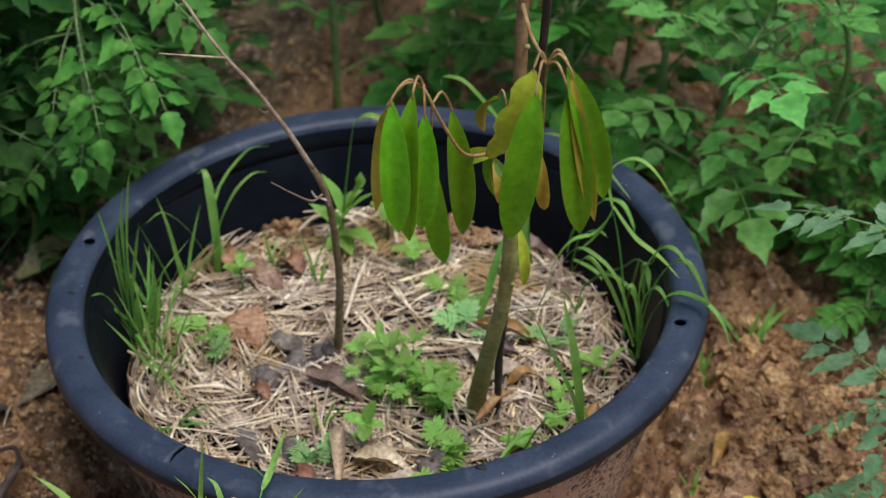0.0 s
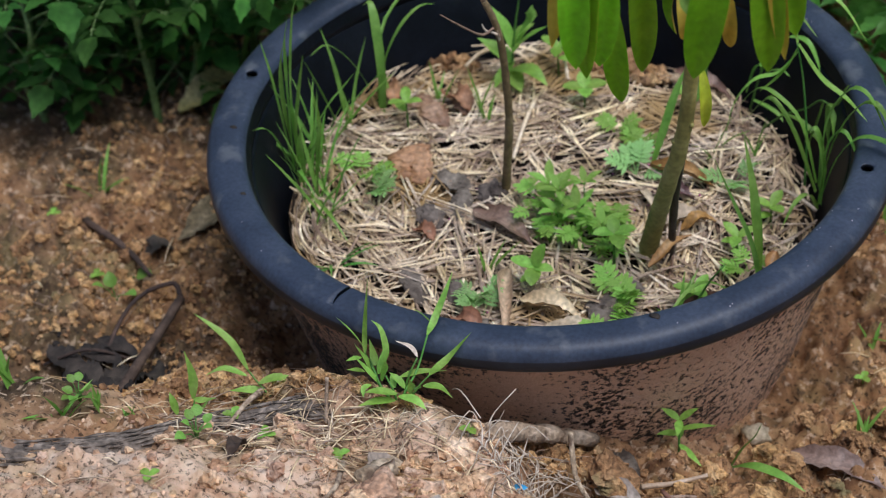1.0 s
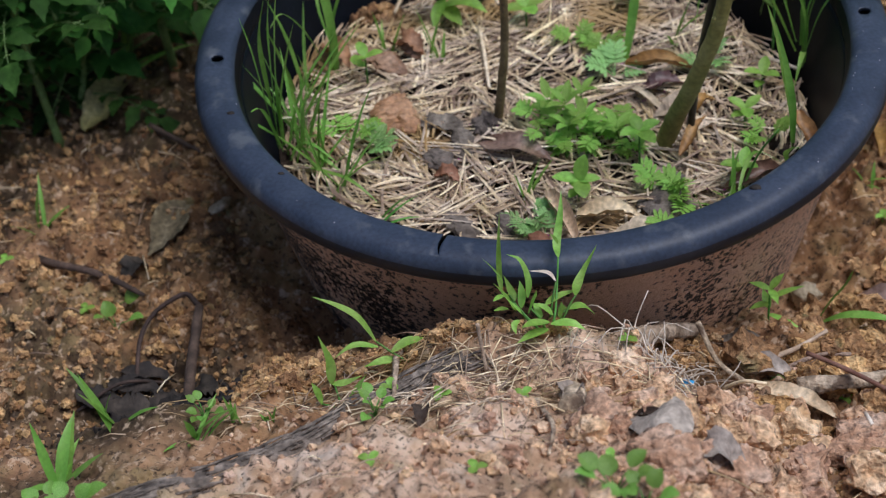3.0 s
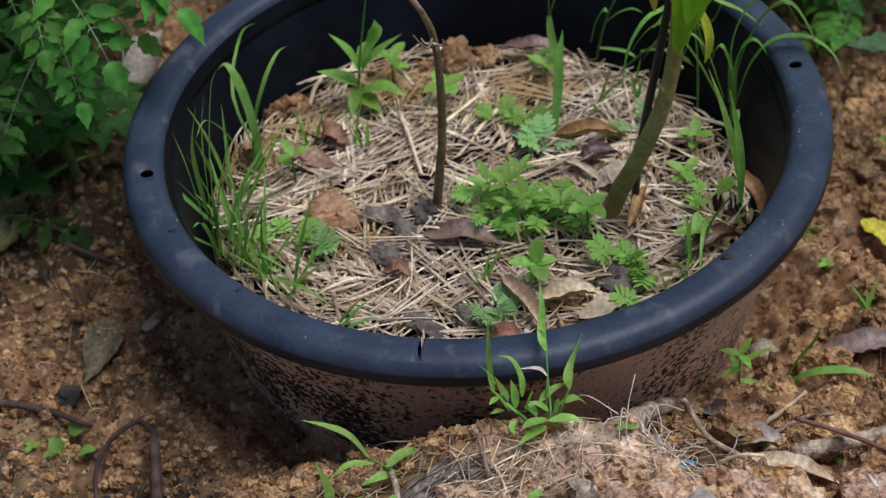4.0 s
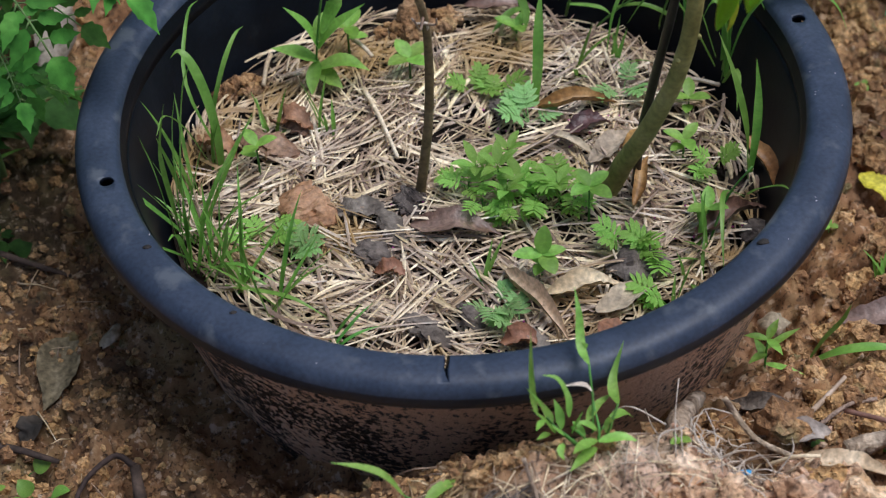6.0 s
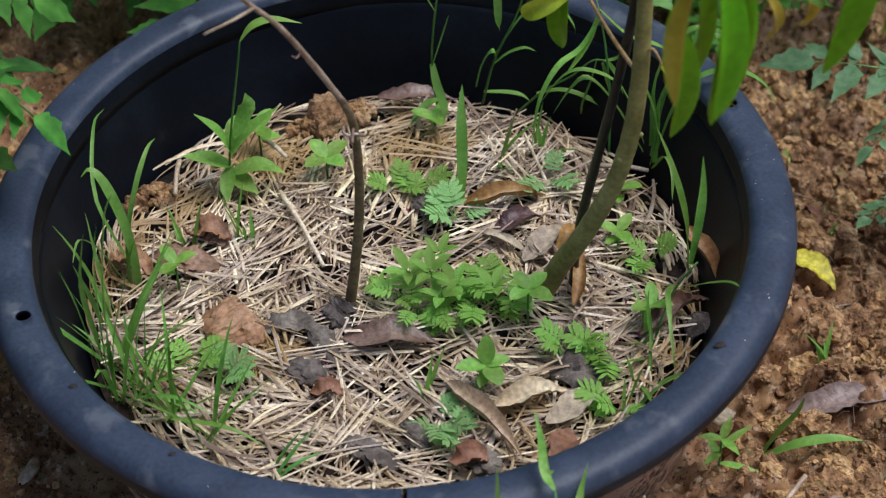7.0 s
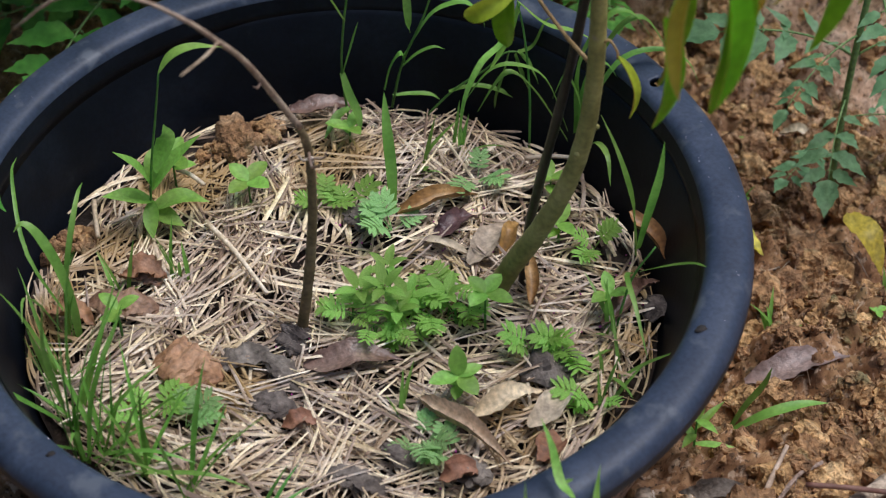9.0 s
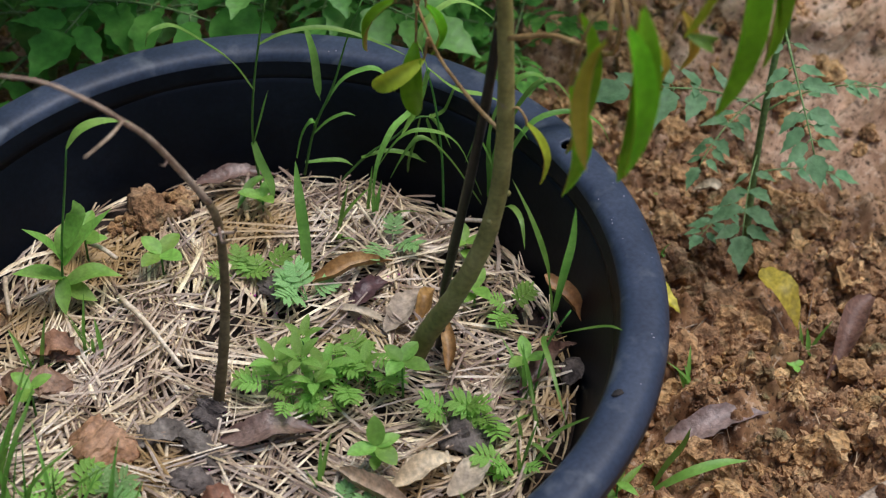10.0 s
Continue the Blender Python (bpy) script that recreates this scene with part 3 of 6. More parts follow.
# blemishes stuck on the rim
for rx, ry, s in ((0.148, -0.211, 0.0032), (-0.253, -0.075, 0.0022), (-0.21, -0.155, 0.0018)):
    bm = bmesh.new()
    bmesh.ops.create_icosphere(bm, subdivisions=2, radius=s)
    for v in bm.verts:
        v.co = V((v.co.x * 1.5, v.co.y * 0.8, v.co.z * 0.5)) * (1 + 0.4 * noise.noise(v.co * 500))
    bmesh.ops.translate(bm, verts=bm.verts, vec=(rx, ry, RIM + 0.0006))
    solo("dirt_speck", bm, M_BLACK_LEAF, (rx, ry, RIM), "dark crumb of dirt on the black rim", "debris", "crumbs on the rim")

bm = bmesh.new()
for i in range(55):
    a, r = rnd.uniform(0, 6.283), rnd.uniform(.258, .279)
    if rnd.random() < 0.5:
        a = rnd.gauss(-0.35, 0.35)
    x, y = PX + r * math.cos(a), PY + r * math.sin(a)
    bmesh.ops.create_icosphere(bm, subdivisions=1, radius=rnd.uniform(.0002, .0005), matrix=Matrix.Translation((x, y, .2199)))
solo("rim_grit", bm, M_PETAL, (PX, PY, RIM), "pale specks of grit and petals on the rim", "grit", kind="stuff")

# ---- soil and straw in the pot ----
def mulch_height(x, y):
    r = math.hypot(x - PX, y - PY)
    return 0.124 + 0.006 * fbm(x, y, 14, 3, 2.0) + 0.010 * sstep(-0.05, -0.2, x) - 0.007 * sstep(0.17, 0.22, r) * sstep(-0.05, 0.1, x) \
        + 0.008 * math.exp(-((x - 0.015) ** 2 + (y - 0.195) ** 2) / 0.0008)


bm = bmesh.new()
rows = []
for i in range(30):
    r = 0.2285 * i / 29
    rows.append([bm.verts.new((PX + r * math.cos(a), PY + r * math.sin(a), mulch_height(PX + r * math.cos(a), PY + r * math.sin(a)) - 0.004
                               + 0.004 * fbm(r * math.cos(a), r * math.sin(a), 60, 3))) for a in (2 * math.pi * j / 120 for j in range(120))])
for a, b in zip(rows[1:], rows[2:]):
    for j in range(120):
        bm.faces.new((a[j], a[(j + 1) % 120], b[(j + 1) % 120], b[j]))
bm.faces.new(rows[1])
solo("potting_soil", bm, M_SOIL_DARK, (PX, PY, .12), "dark crumbly soil filling the pot", "soil", kind="stuff")


def straw_bed():
    """Loose straws and small sheaves of two to five that lie side by side."""
    all_verts, all_faces, singles = [], [], []
    k = random.Random(3)
    made = 0

    def straw(x, y, th, long, lift, w, t, tilt, bend):
        mid = V((x, y, mulch_height(x, y) + lift))
        segs = 4 if long < 0.05 else 6
        rings = []
        for s in range(segs + 1):
            u = s / segs - 0.5
            ang = th + bend * u * 2
            c = mid + V((math.cos(ang), math.sin(ang), tilt)) * long * u
            if math.hypot(c.x - PX, c.y - PY) > 0.2285:
                return False
            c.z = max(c.z, mulch_height(c.x, c.y) + 0.001)
            rings.append((c, V((-math.sin(ang), math.cos(ang), k.uniform(-.25, .25)))))
        verts, faces = [], []
        base = 0
        for n, (c, side) in enumerate(rings):
            ww = w * (1 if 0 < n < segs else .6)
            for q in (c + side * ww, c + V((0, 0, t)) + side * ww * 0.3, c - side * ww, c - V((0, 0, t))):
                verts.append(q[:])
        for s in range(segs):
            for j in range(4):
                o = base + s * 4
                faces.append((o + j, o + (j + 1) % 4, o + 4 + (j + 1) % 4, o + 4 + j))
        faces.append((base + 3, base + 2, base + 1, base))
        o = base + segs * 4
        faces.append((o, o + 1, o + 2, o + 3))
        if long > .045 and lift > .006 and y < .08 and len(singles) < 290:
            singles.append((mid, verts, faces))
        else:
            b = len(all_verts)
            all_verts.extend(verts)
            all_faces.extend([b + i for i in f] for f in faces)
        return True

    while made < 3600:
        r, a = 0.224 * k.random() ** 0.47, k.uniform(0, 6.2832)
        x, y = PX + r * math.cos(a), PY + r * math.sin(a)
        bare = min(math.hypot(x - 0.02, y - 0.197) / 0.036, math.hypot(x + 0.138, y - 0.170) / 0.026)
        if bare < 1 and k.random() < 0.92:
            continue
        if math.hypot(x - 0.185, y + 0.085) < 0.03 and k.random() < 0.4:
            continue
        kind = k.random()
        long = k.uniform(0.02, 0.04) if kind < 0.3 else k.uniform(0.04, 0.075) if kind < 0.8 else k.uniform(0.075, 0.12)
        edge = r > 0.195
        th = a + math.pi / 2 + k.gauss(0, 0.5) if edge else 1.6 * fbm(x, y, 4, 2, 11.0) + k.gauss(0.1, 0.85)
        bend, tilt, lift = (k.uniform(.3, 1.0) * long / .2 if edge else k.gauss(0, 0.05)), k.gauss(0, 0.07), 0.015 * k.random() ** 1.5
        if bare < 1.8:
            lift, tilt = lift * .25, tilt * .2
        n = 1 if k.random() < 0.5 else k.randint(2, 4)
        for i in range(n):
            o = (i - n / 2) * k.uniform(.0026, .0046)
            slide = k.gauss(0, 0.012)
            w = k.uniform(0.0005, 0.0013) * (1.5 if k.random() < .16 else 1)
            straw(x - math.sin(th) * o + math.cos(th) * slide, y + math.cos(th) * o + math.sin(th) * slide, th + k.gauss(0, .10), long * k.uniform(.7, 1.1),
                  lift + k.uniform(-.001, .0015), w, k.uniform(0.0003, 0.0007), tilt, bend + k.gauss(0, .03))
            made += 1
    me = bpy.data.meshes.new("straw_mulch")
    me.from_pydata(all_verts, [], all_faces)
    me.materials.append(M_STRAW)
    bed = tagged(new("straw_mulch", me), "dry chopped straw mulch covering the soil in the pot", "straw", kind="stuff")
    for mid, vs, fs in singles:
        me = bpy.data.meshes.new("straw")
        me.from_pydata([(V(v) - mid).to_tuple() for v in vs], [], fs)
        me.materials.append(M_STRAW_ONE)
        one = new("straw", me)
        one.parent, one.location = bed, mid
    return bed


straw_bed()

# ---- the seedling ----
sap = thing("tree_seedling", (0.100, -0.043, 0.128), "young tree seedling with a curved green trunk and drooping glossy leaves", "seedling")
trunk_line = [(0.0975, -0.0385, .122), (.100, -.043, .135), (.1077, -.0545, .17), (.1152, -.0662, .2), (.125, -.0786, .24), (.135, -.0853, .28),
              (.1417, -.0882, .33), (.1455, -.0855, .4), (.1485, -.0765, .48), (.1502, -.0694, .55), (.1525, -.064, .66), (.154, -.06, .80)]
bm = bmesh.new()
tp = smooth_path(trunk_line[:9], 5)
tube(bm, tp, .0088, .0049, 14, 0.05, 1)
part("trunk", bm, M_TRUNK, sap, "curved olive-green trunk")
bm = bmesh.new()
tube(bm, smooth_path(trunk_line[8:], 5), .0049, .0040, 12, 0.05, 2)
part("upper_trunk", bm, M_BARK_TOP, sap, "brown upper trunk")
for z, sx in ((.205, 1), (.285, -1), (.31, 1), (.44, -1), (.52, 1)):
    i = min(range(len(tp)), key=lambda n: abs(tp[n].z - z))
    bm = bmesh.new()
    c = V((.1495, -.0745, z)) if z > .41 else tp[i]
    bmesh.ops.create_icosphere(bm, subdivisions=2, radius=.0022, matrix=Matrix.Translation(c + V((sx * .0055, -.003, 0))))
    part("bud_scar", bm, M_TRUNK, sap)


def twig(name, pts, r0, r1, material=None, parent=None):
    bm = bmesh.new()
    tube(bm, smooth_path(pts, 4), r0, r1, 7, 0.06, len(pts))
    return part(name, bm, material or M_PETIOLE, parent or sap)


twig("branch", [(.146, -.0855, .434), (.152, -.12, .456), (.145, -.16, .478), (.136, -.195, .500), (.126, -.212, .535), (.116, -.217, .564)], .0018, .0010)
twig("branch", [(.1502, -.0694, .55), (.160, -.11, .57), (.178, -.165, .582), (.1990, -.212, .5905)], .002, .0012)
twig("branch", [(.143, -.086, .358), (.136, -.062, .372), (.128, -.036, .396), (.125, -.018, .425)], .0016, .0009)
twig("side_shoot", [(.1502, -.0694, .545), (.139, -.072, .575), (.128, -.076, .61)], .0018, .0010, M_TWIG)


def hanging_leaf(tip, top, width, joint, face, fold=0.55, mats=(M_LEAF_TOP, M_LEAF_BACK), label="", seed=0, curl=0.0, form=None):
    """A drooping leaf on its bent stalk. face: the azimuth its upper side looks to."""
    tip, top = V(tip), V(top)
    mid = top.lerp(tip, .5) + aim(face, 0) * .008
    bm = bmesh.new()
    pts = smooth_path([top, top.lerp(tip, .2) + aim(face, 0) * .006, mid, top.lerp(tip, .8) + aim(face, 0) * .004, tip], 4)
    blade(bm, pts, width, form or (lambda u: max(.02, math.sin(math.pi * (.02 + .98 * u)) ** .85)), fold, up=aim(face, 0), across=4, thick=.0006, curl=curl, seed=seed)
    leaf = part("leaf", bm, mats, sap, label)
    bm = bmesh.new()
    j = V(joint)
    tube(bm, smooth_path([j, j.lerp(top, .5) + V((0, 0, .012)), top + V((0, 0, .003)), top.lerp(tip, .06)], 4), .0010, .0008, 6)
    stalk = part("petiole", bm, M_PETIOLE, sap)
    return leaf


J1 = (.116, -.217, .564)
hanging_leaf((.1032, -.250, .4658), (.1015, -.245, .5683), .0205, J1, -75, seed=1)
hanging_leaf((.1136, -.231, .4566), (.1198, -.232, .5526), .0195, J1, -70, seed=2)
hanging_leaf((.1158, -.182, .3916), (.1110, -.190, .4850), .0175, (.118, -.205, .545), -80, seed=3)
hanging_leaf((.1270, -.170, .4106), (.1240, -.180, .5236), .0195, (.121, -.214, .552), -60, seed=4)
hanging_leaf((.0840, -.240, .4731), (.0960, -.238, .5580), .015, J1, 100, seed=5, label="leaf turned to its golden under side")
hanging_leaf((.1074, -.240, .4519), (.1149, -.240, .5725), .0200, J1, -95, seed=6)
J2 = (.1990, -.212, .5905)


def ragged(u):
    """A leaf outline with bites out of its edge."""
    return max(.02, math.sin(math.pi * (.03 + .97 * u ** .75)) ** .8 * (1 - .38 * max(0, math.sin(u * 21 + .4)) * (u < .75)))


hanging_leaf((.1786, -.238, .4629), (.1964, -.232, .5809), .0245, J2, -85, seed=7)
hanging_leaf((.2245, -.225, .4670), (.2152, -.221, .5744), .022, J2, -70, seed=8)
hanging_leaf((.2395, -.217, .4920), (.2132, -.214, .5915), .021, J2, -55, seed=9)
hanging_leaf((.2347, -.224, .4774), (.2166, -.2175, .5870), .012, J2, -75, mats=(M_LEAF_BACK, M_LEAF_TOP), seed=19, label="leaf turned to its golden under side")
hanging_leaf((.1613, -.224, .5179), (.1925, -.221, .5900), .023, J2, -75, mats=(M_LEAF_YOUNG, M_LEAF_YOUNG), label="torn yellow-green young leaf", seed=10, fold=.2, form=ragged)
hanging_leaf((.1629, -.200, .4651), (.1585, -.200, .5003), .009, (.152, -.195, .500), -60, mats=(M_LEAF_BACK, M_LEAF_BACK), seed=20, label="small golden leaf")
hanging_leaf((.1802, -.226, .5081), (.1648, -.222, .5180), .009, (.160, -.215, .516), -70, mats=(M_WEED, M_LEAF_YOUNG), seed=21, label="small pale green leaf tip")
hanging_leaf((.1925, -.190, .4570), (.1905, -.190, .5020), .010, J2, -80, mats=(M_LEAF_BACK, M_LEAF_BACK), seed=12, label="small golden leaf")
J3 = (.125, -.018, .425)
hanging_leaf((.117, -.026, .343), (.122, -.020, .400), .015, J3, -140, seed=13, label="small golden leaf")
hanging_leaf((.094, -.010, .368), (.122, -.030, .392), .013, (.126, -.03, .400), -160, seed=14, mats=(M_LEAF_YOUNG, M_LEAF_BACK))
hanging_leaf((.132, -.022, .385), (.131, -.018, .424), .011, J3, -60, seed=15, label="small golden leaf")
hanging_leaf((.100, .005, .385), (.116, -.008, .428), .013, J3, 150, seed=17, label="small golden leaf")
hanging_leaf((.158, -.108, .322), (.152, -.098, .372), .009, (.1435, -.0885, .37), -60, seed=18, mats=(M_LEAF_YOUNG, M_LEAF_BACK))

stake = [(.119, -.046, .11), (.1235, -.0495, .2), (.139, -.0615, .32), (.1515, -.067, .42), (.162, -.062, .5), (.170, -.055, .62), (.178, -.048, .80)]
bm = bmesh.new()
tube(bm, smooth_path(stake, 5), .0036, .0030, 8, .1, 5)
solo("support_stake", bm, M_STAKE, stake[0], "thin blackened cane stake pushed in beside the trunk", "stake")

# ---- the bare sapling ----
stem = thing("bare_sapling", (-.0385, -.001, .125), "thin leafless sapling stem with short dead twigs", "sapling")
line = [(-.0395, .0, .12), (-.0381, -.0009, .136), (-.0332, -.0053, .18), (-.0293, -.008, .22), (-.0283, -.0128, .26), (-.0291, -.0167, .3), (-.0325, -.0215, .328),
        (-.039, -.0261, .35), (-.0527, -.0294, .38), (-.0664, -.0361, .41), (-.0817, -.0429, .44), (-.096, -.0475, .4615), (-.113, -.045, .483), (-.135, -.028, .497),
        (-.163, .004, .49), (-.187, .035, .455)]
bm = bmesh.new()
tube(bm, smooth_path(line[:8], 4), .0043, .0026, 9, .07, 1)
part("stem", bm, M_THIN, stem)
bm = bmesh.new()
tube(bm, smooth_path(line[7:], 4), .0024, .0008, 7, .08, 2)
part("stem_tip", bm, M_TWIG, stem, "dry grey-brown drooping tip")
for pts, r in (([(-.096, -.0475, .4615), (-.113, -.066, .472), (-.136, -.084, .482)], .0011), ([(-.033, -.0235, .323), (-.038, -.036, .324), (-.045, -.055, .342), (-.054, -.083, .372)], .0012),
               ([(-.0664, -.0361, .41), (-.071, -.040, .409), (-.0745, -.042, .413)], .0009), ([(-.032, -.02, .315), (-.026, -.03, .32), (-.026, -.034, .328)], .0012)):
    bm = bmesh.new()
    tube(bm, smooth_path(pts, 4), r, r * .5, 6, .08, 3)
    part("dead_twig", bm, M_TWIG, stem)
bm = bmesh.new()
tube(bm, smooth_path([(-.0295, -.0185, .306), (-.030, -.0225, .316), (-.034, -.0255, .320), (-.039, -.0265, .322), (-.0415, -.0262, .327)], 4), .0013, .0007, 6, .1, 4)
part("hooked_twig", bm, M_ROOT, stem, "pale hooked stub of a twig")


# ---- grasses and weeds ----
def grass(name, base, blades, label, material=M_GRASS, width=.004, form=grassy, group="", seed=0):
    """A tuft: one blade for each (azimuth, elevation, length, droop)."""
    t = thing(name, base, label, "grass", group)
    k = random.Random(seed)
    for i, (az, el, long, droop) in enumerate(blades):
        bm = bmesh.new()
        b = V(base) + V((k.uniform(-.006, .006), k.uniform(-.006, .006), -.004))
        blade(bm, arc(b, aim(az, el), long, droop, 9, .25, seed * 50 + i), width * k.uniform(.75, 1.25), form, .35, seed=i)
        part("blade", bm, material, t)
    return t


def along(name, blades, base, label, material=M_GRASS, width=.005, group="", culms=(), form=grassy):
    """A tuft of blades that run through given points, with culms."""
    t = thing(name, base, label, "grass", group)
    for c in culms:
        bm = bmesh.new()
        tube(bm, smooth_path(c, 4), .0011, .0007, 6)
        part("culm", bm, M_GRASS_DEEP, t)
    for pts in blades:
        w = width
        if isinstance(pts[0], float):
            w, pts = pts[0], pts[1:]
        bm = bmesh.new()
        blade(bm, smooth_path(pts, 4), w, form, .35)
        part("blade", bm, material, t)
    return t


def fan(n, az0, az1, el0, el1, l0, l1, d0, d1, seed):
    k = random.Random(seed)
    return [(k.uniform(az0, az1), k.uniform(el0, el1), k.uniform(l0, l1), k.uniform(d0, d1)) for _ in range(n)]


def mh(x, y, lift=.006):
    return V((x, y, mulch_height(x, y) + lift))


# the dense tuft at the wall of the pot
along("grass_plant", [[.0045, (-.225, -.028, .142), (-.223, -.028, .190), (-.220, -.028, .245), (-.217, -.029, .281), (-.211, -.029, .311)],
                      [.004, (-.226, -.028, .144), (-.232, -.028, .21), (-.236, -.028, .249), (-.241, -.027, .279)],
                      [.0045, (-.222, -.029, .140), (-.217, -.029, .194), (-.205, -.035, .247), (-.196, -.04, .281)],
                      [.004, (-.223, -.028, .140), (-.227, -.028, .208), (-.228, -.02, .252), (-.219, -.015, .292)],
                      [.0045, (-.220, -.029, .139), (-.203, -.034, .173), (-.184, -.04, .202), (-.160, -.045, .219)],
                      [.0045, (-.218, -.029, .136), (-.206, -.02, .180), (-.191, -.015, .210), (-.177, -.01, .229), (-.167, -.005, .243)],
                      [.004, (-.216, -.029, .139), (-.197, -.045, .152), (-.180, -.06, .148), (-.169, -.068, .140)]], (-.221, -.029, .132),
      "dense tuft of long green grass at the pot wall", M_GRASS)
along("grass_plant", [[.004, (-.216, -.035, .138), (-.197, -.045, .165), (-.175, -.055, .176)], [.004, (-.222, -.035, .148), (-.228, -.05, .193), (-.232, -.06, .211), (-.238, -.07, .216)],
                      [.005, (-.221, -.025, .143), (-.219, -.029, .206), (-.214, -.029, .26), (-.205, -.03, .315), (-.198, -.03, .333)],
                      [.004, (-.215, -.04, .138), (-.205, -.06, .17), (-.19, -.085, .19), (-.17, -.105, .185)], [.004, (-.21, -.045, .138), (-.20, -.06, .18), (-.195, -.07, .215), (-.185, -.075, .24)],
                      [.004, (-.21, -.045, .138), (-.18, -.08, .155), (-.16, -.1, .16), (-.14, -.115, .148)]], (-.218, -.035, .132),
      "dense tuft of long green grass at the pot wall", M_GRASS)
for bx, by, n, s in ((-.205, -.030, 9, 1), (-.190, -.060, 8, 2), (-.210, .0, 8, 3), (-.175, -.090, 6, 4), (-.205, .045, 5, 5)):
    grass("grass_tuft", mh(bx, by), fan(n, -60, 260, 50, 86, .05, .115, .1, .9, s), "tuft of thin green grass at the pot wall", M_GRASS, .0036,
          group="grass tufts in the pot", seed=s)
grass("grass_tuft", mh(-.15, -.135), fan(7, -140, 60, 20, 50, .03, .055, .4, 1.2, 6), "tuft of thin green grass at the pot wall", M_GRASS_DEEP, .0028, group="grass tufts in the pot", seed=6)
along("grass_plant", [[.0085, (-.177, .072, .140), (-.177, .074, .175), (-.180, .080, .21), (-.186, .090, .235), (-.192, .097, .243), (-.199, .098, .238)],
                      [.0045, (-.184, .073, .140), (-.176, .08, .19), (-.162, .09, .225), (-.148, .105, .24), (-.138, .12, .235)],
                      [.004, (-.181, .072, .134), (-.181, .072, .169), (-.174, .071, .191)],
                      [.003, (-.185, .08, .14), (-.20, .07, .19), (-.215, .05, .225), (-.225, .03, .225)],
                      [.003, (-.175, .085, .14), (-.19, .11, .20), (-.175, .16, .225), (-.16, .19, .215)]], (-.18, .075, .132),
      "grass plant with one broad upright blade", M_GRASS)

# arching grass by the far wall of the pot
along("grass_plant", [[.0085, (.077, .064, .138), (.083, .075, .165), (.090, .092, .198), (.096, .104, .217)]], (.077, .064, .132),
      "broad pale-green grass blade standing in the straw", M_GRASS)
along("grass_plant",
      [[.0065, (.101, .170, .237), (.084, .167, .274), (.063, .167, .302), (.043, .167, .325), (.030, .166, .331), (.021, .166, .329), (.019, .168, .317)],
       [.0055, (.098, .171, .183), (.106, .167, .214), (.111, .165, .235)],
       [.0075, (.098, .172, .185), (.097, .161, .171), (.098, .149, .157), (.094, .141, .147)],
       [.008, (.101, .168, .150), (.088, .166, .148), (.070, .155, .142)],
       [.0055, (.108, .167, .279), (.123, .158, .288), (.146, .147, .290), (.167, .136, .283), (.189, .124, .269), (.204, .116, .257)]],
      (.101, .170, .125), "tall grass plant with a thin culm and arching blades", M_GRASS, group="arching grasses in the pot",
      culms=[[(.101, .170, .13), (.098, .172, .186), (.101, .170, .234), (.108, .167, .282), (.114, .163, .32)]])
along("grass_plant",
      [[.0065, (.148, .167, .276), (.147, .156, .257), (.146, .151, .228), (.147, .150, .217)],
       [.006, (.149, .166, .179), (.168, .156, .220), (.183, .147, .232), (.194, .141, .231), (.203, .136, .216), (.205, .135, .207)],
       [.006, (.136, .173, .147), (.141, .171, .170), (.147, .167, .184), (.150, .166, .180), (.148, .166, .172)],
       [.004, (.148, .167, .170), (.159, .161, .183), (.170, .154, .190), (.178, .150, .187)],
       [.005, (.141, .170, .142), (.157, .162, .142), (.168, .156, .140), (.174, .152, .135)]],
      (.138, .171, .125), "tall grass plant with a thin culm and arching blades", M_GRASS, group="arching grasses in the pot",
      culms=[[(.140, .170, .13), (.149, .166, .176), (.164, .158, .220), (.173, .153, .258), (.185, .146, .299)]])
along("grass_plant",
      [[.0055, (.173, .137, .155), (.189, .128, .160), (.204, .119, .156), (.222, .104, .145), (.226, .094, .138)],
       [.006, (.214, .113, .195), (.210, .115, .170), (.205, .117, .150), (.203, .117, .138)],
       [.0065, (.219, .110, .195), (.226, .100, .182), (.230, .092, .165), (.229, .088, .15)],
       [.0055, (.217, .111, .192), (.220, .105, .174), (.226, .095, .155), (.228, .088, .145)],
       [.006, (.218, .108, .195), (.228, .101, .202), (.235, .097, .224), (.238, .094, .230)]],
      (.157, .146, .125), "leaning grass stem with a fan of drooping blades", M_GRASS, group="arching grasses in the pot",
      culms=[[(.157, .146, .13), (.177, .135, .157), (.197, .123, .176), (.210, .115, .193), (.220, .108, .195)]])
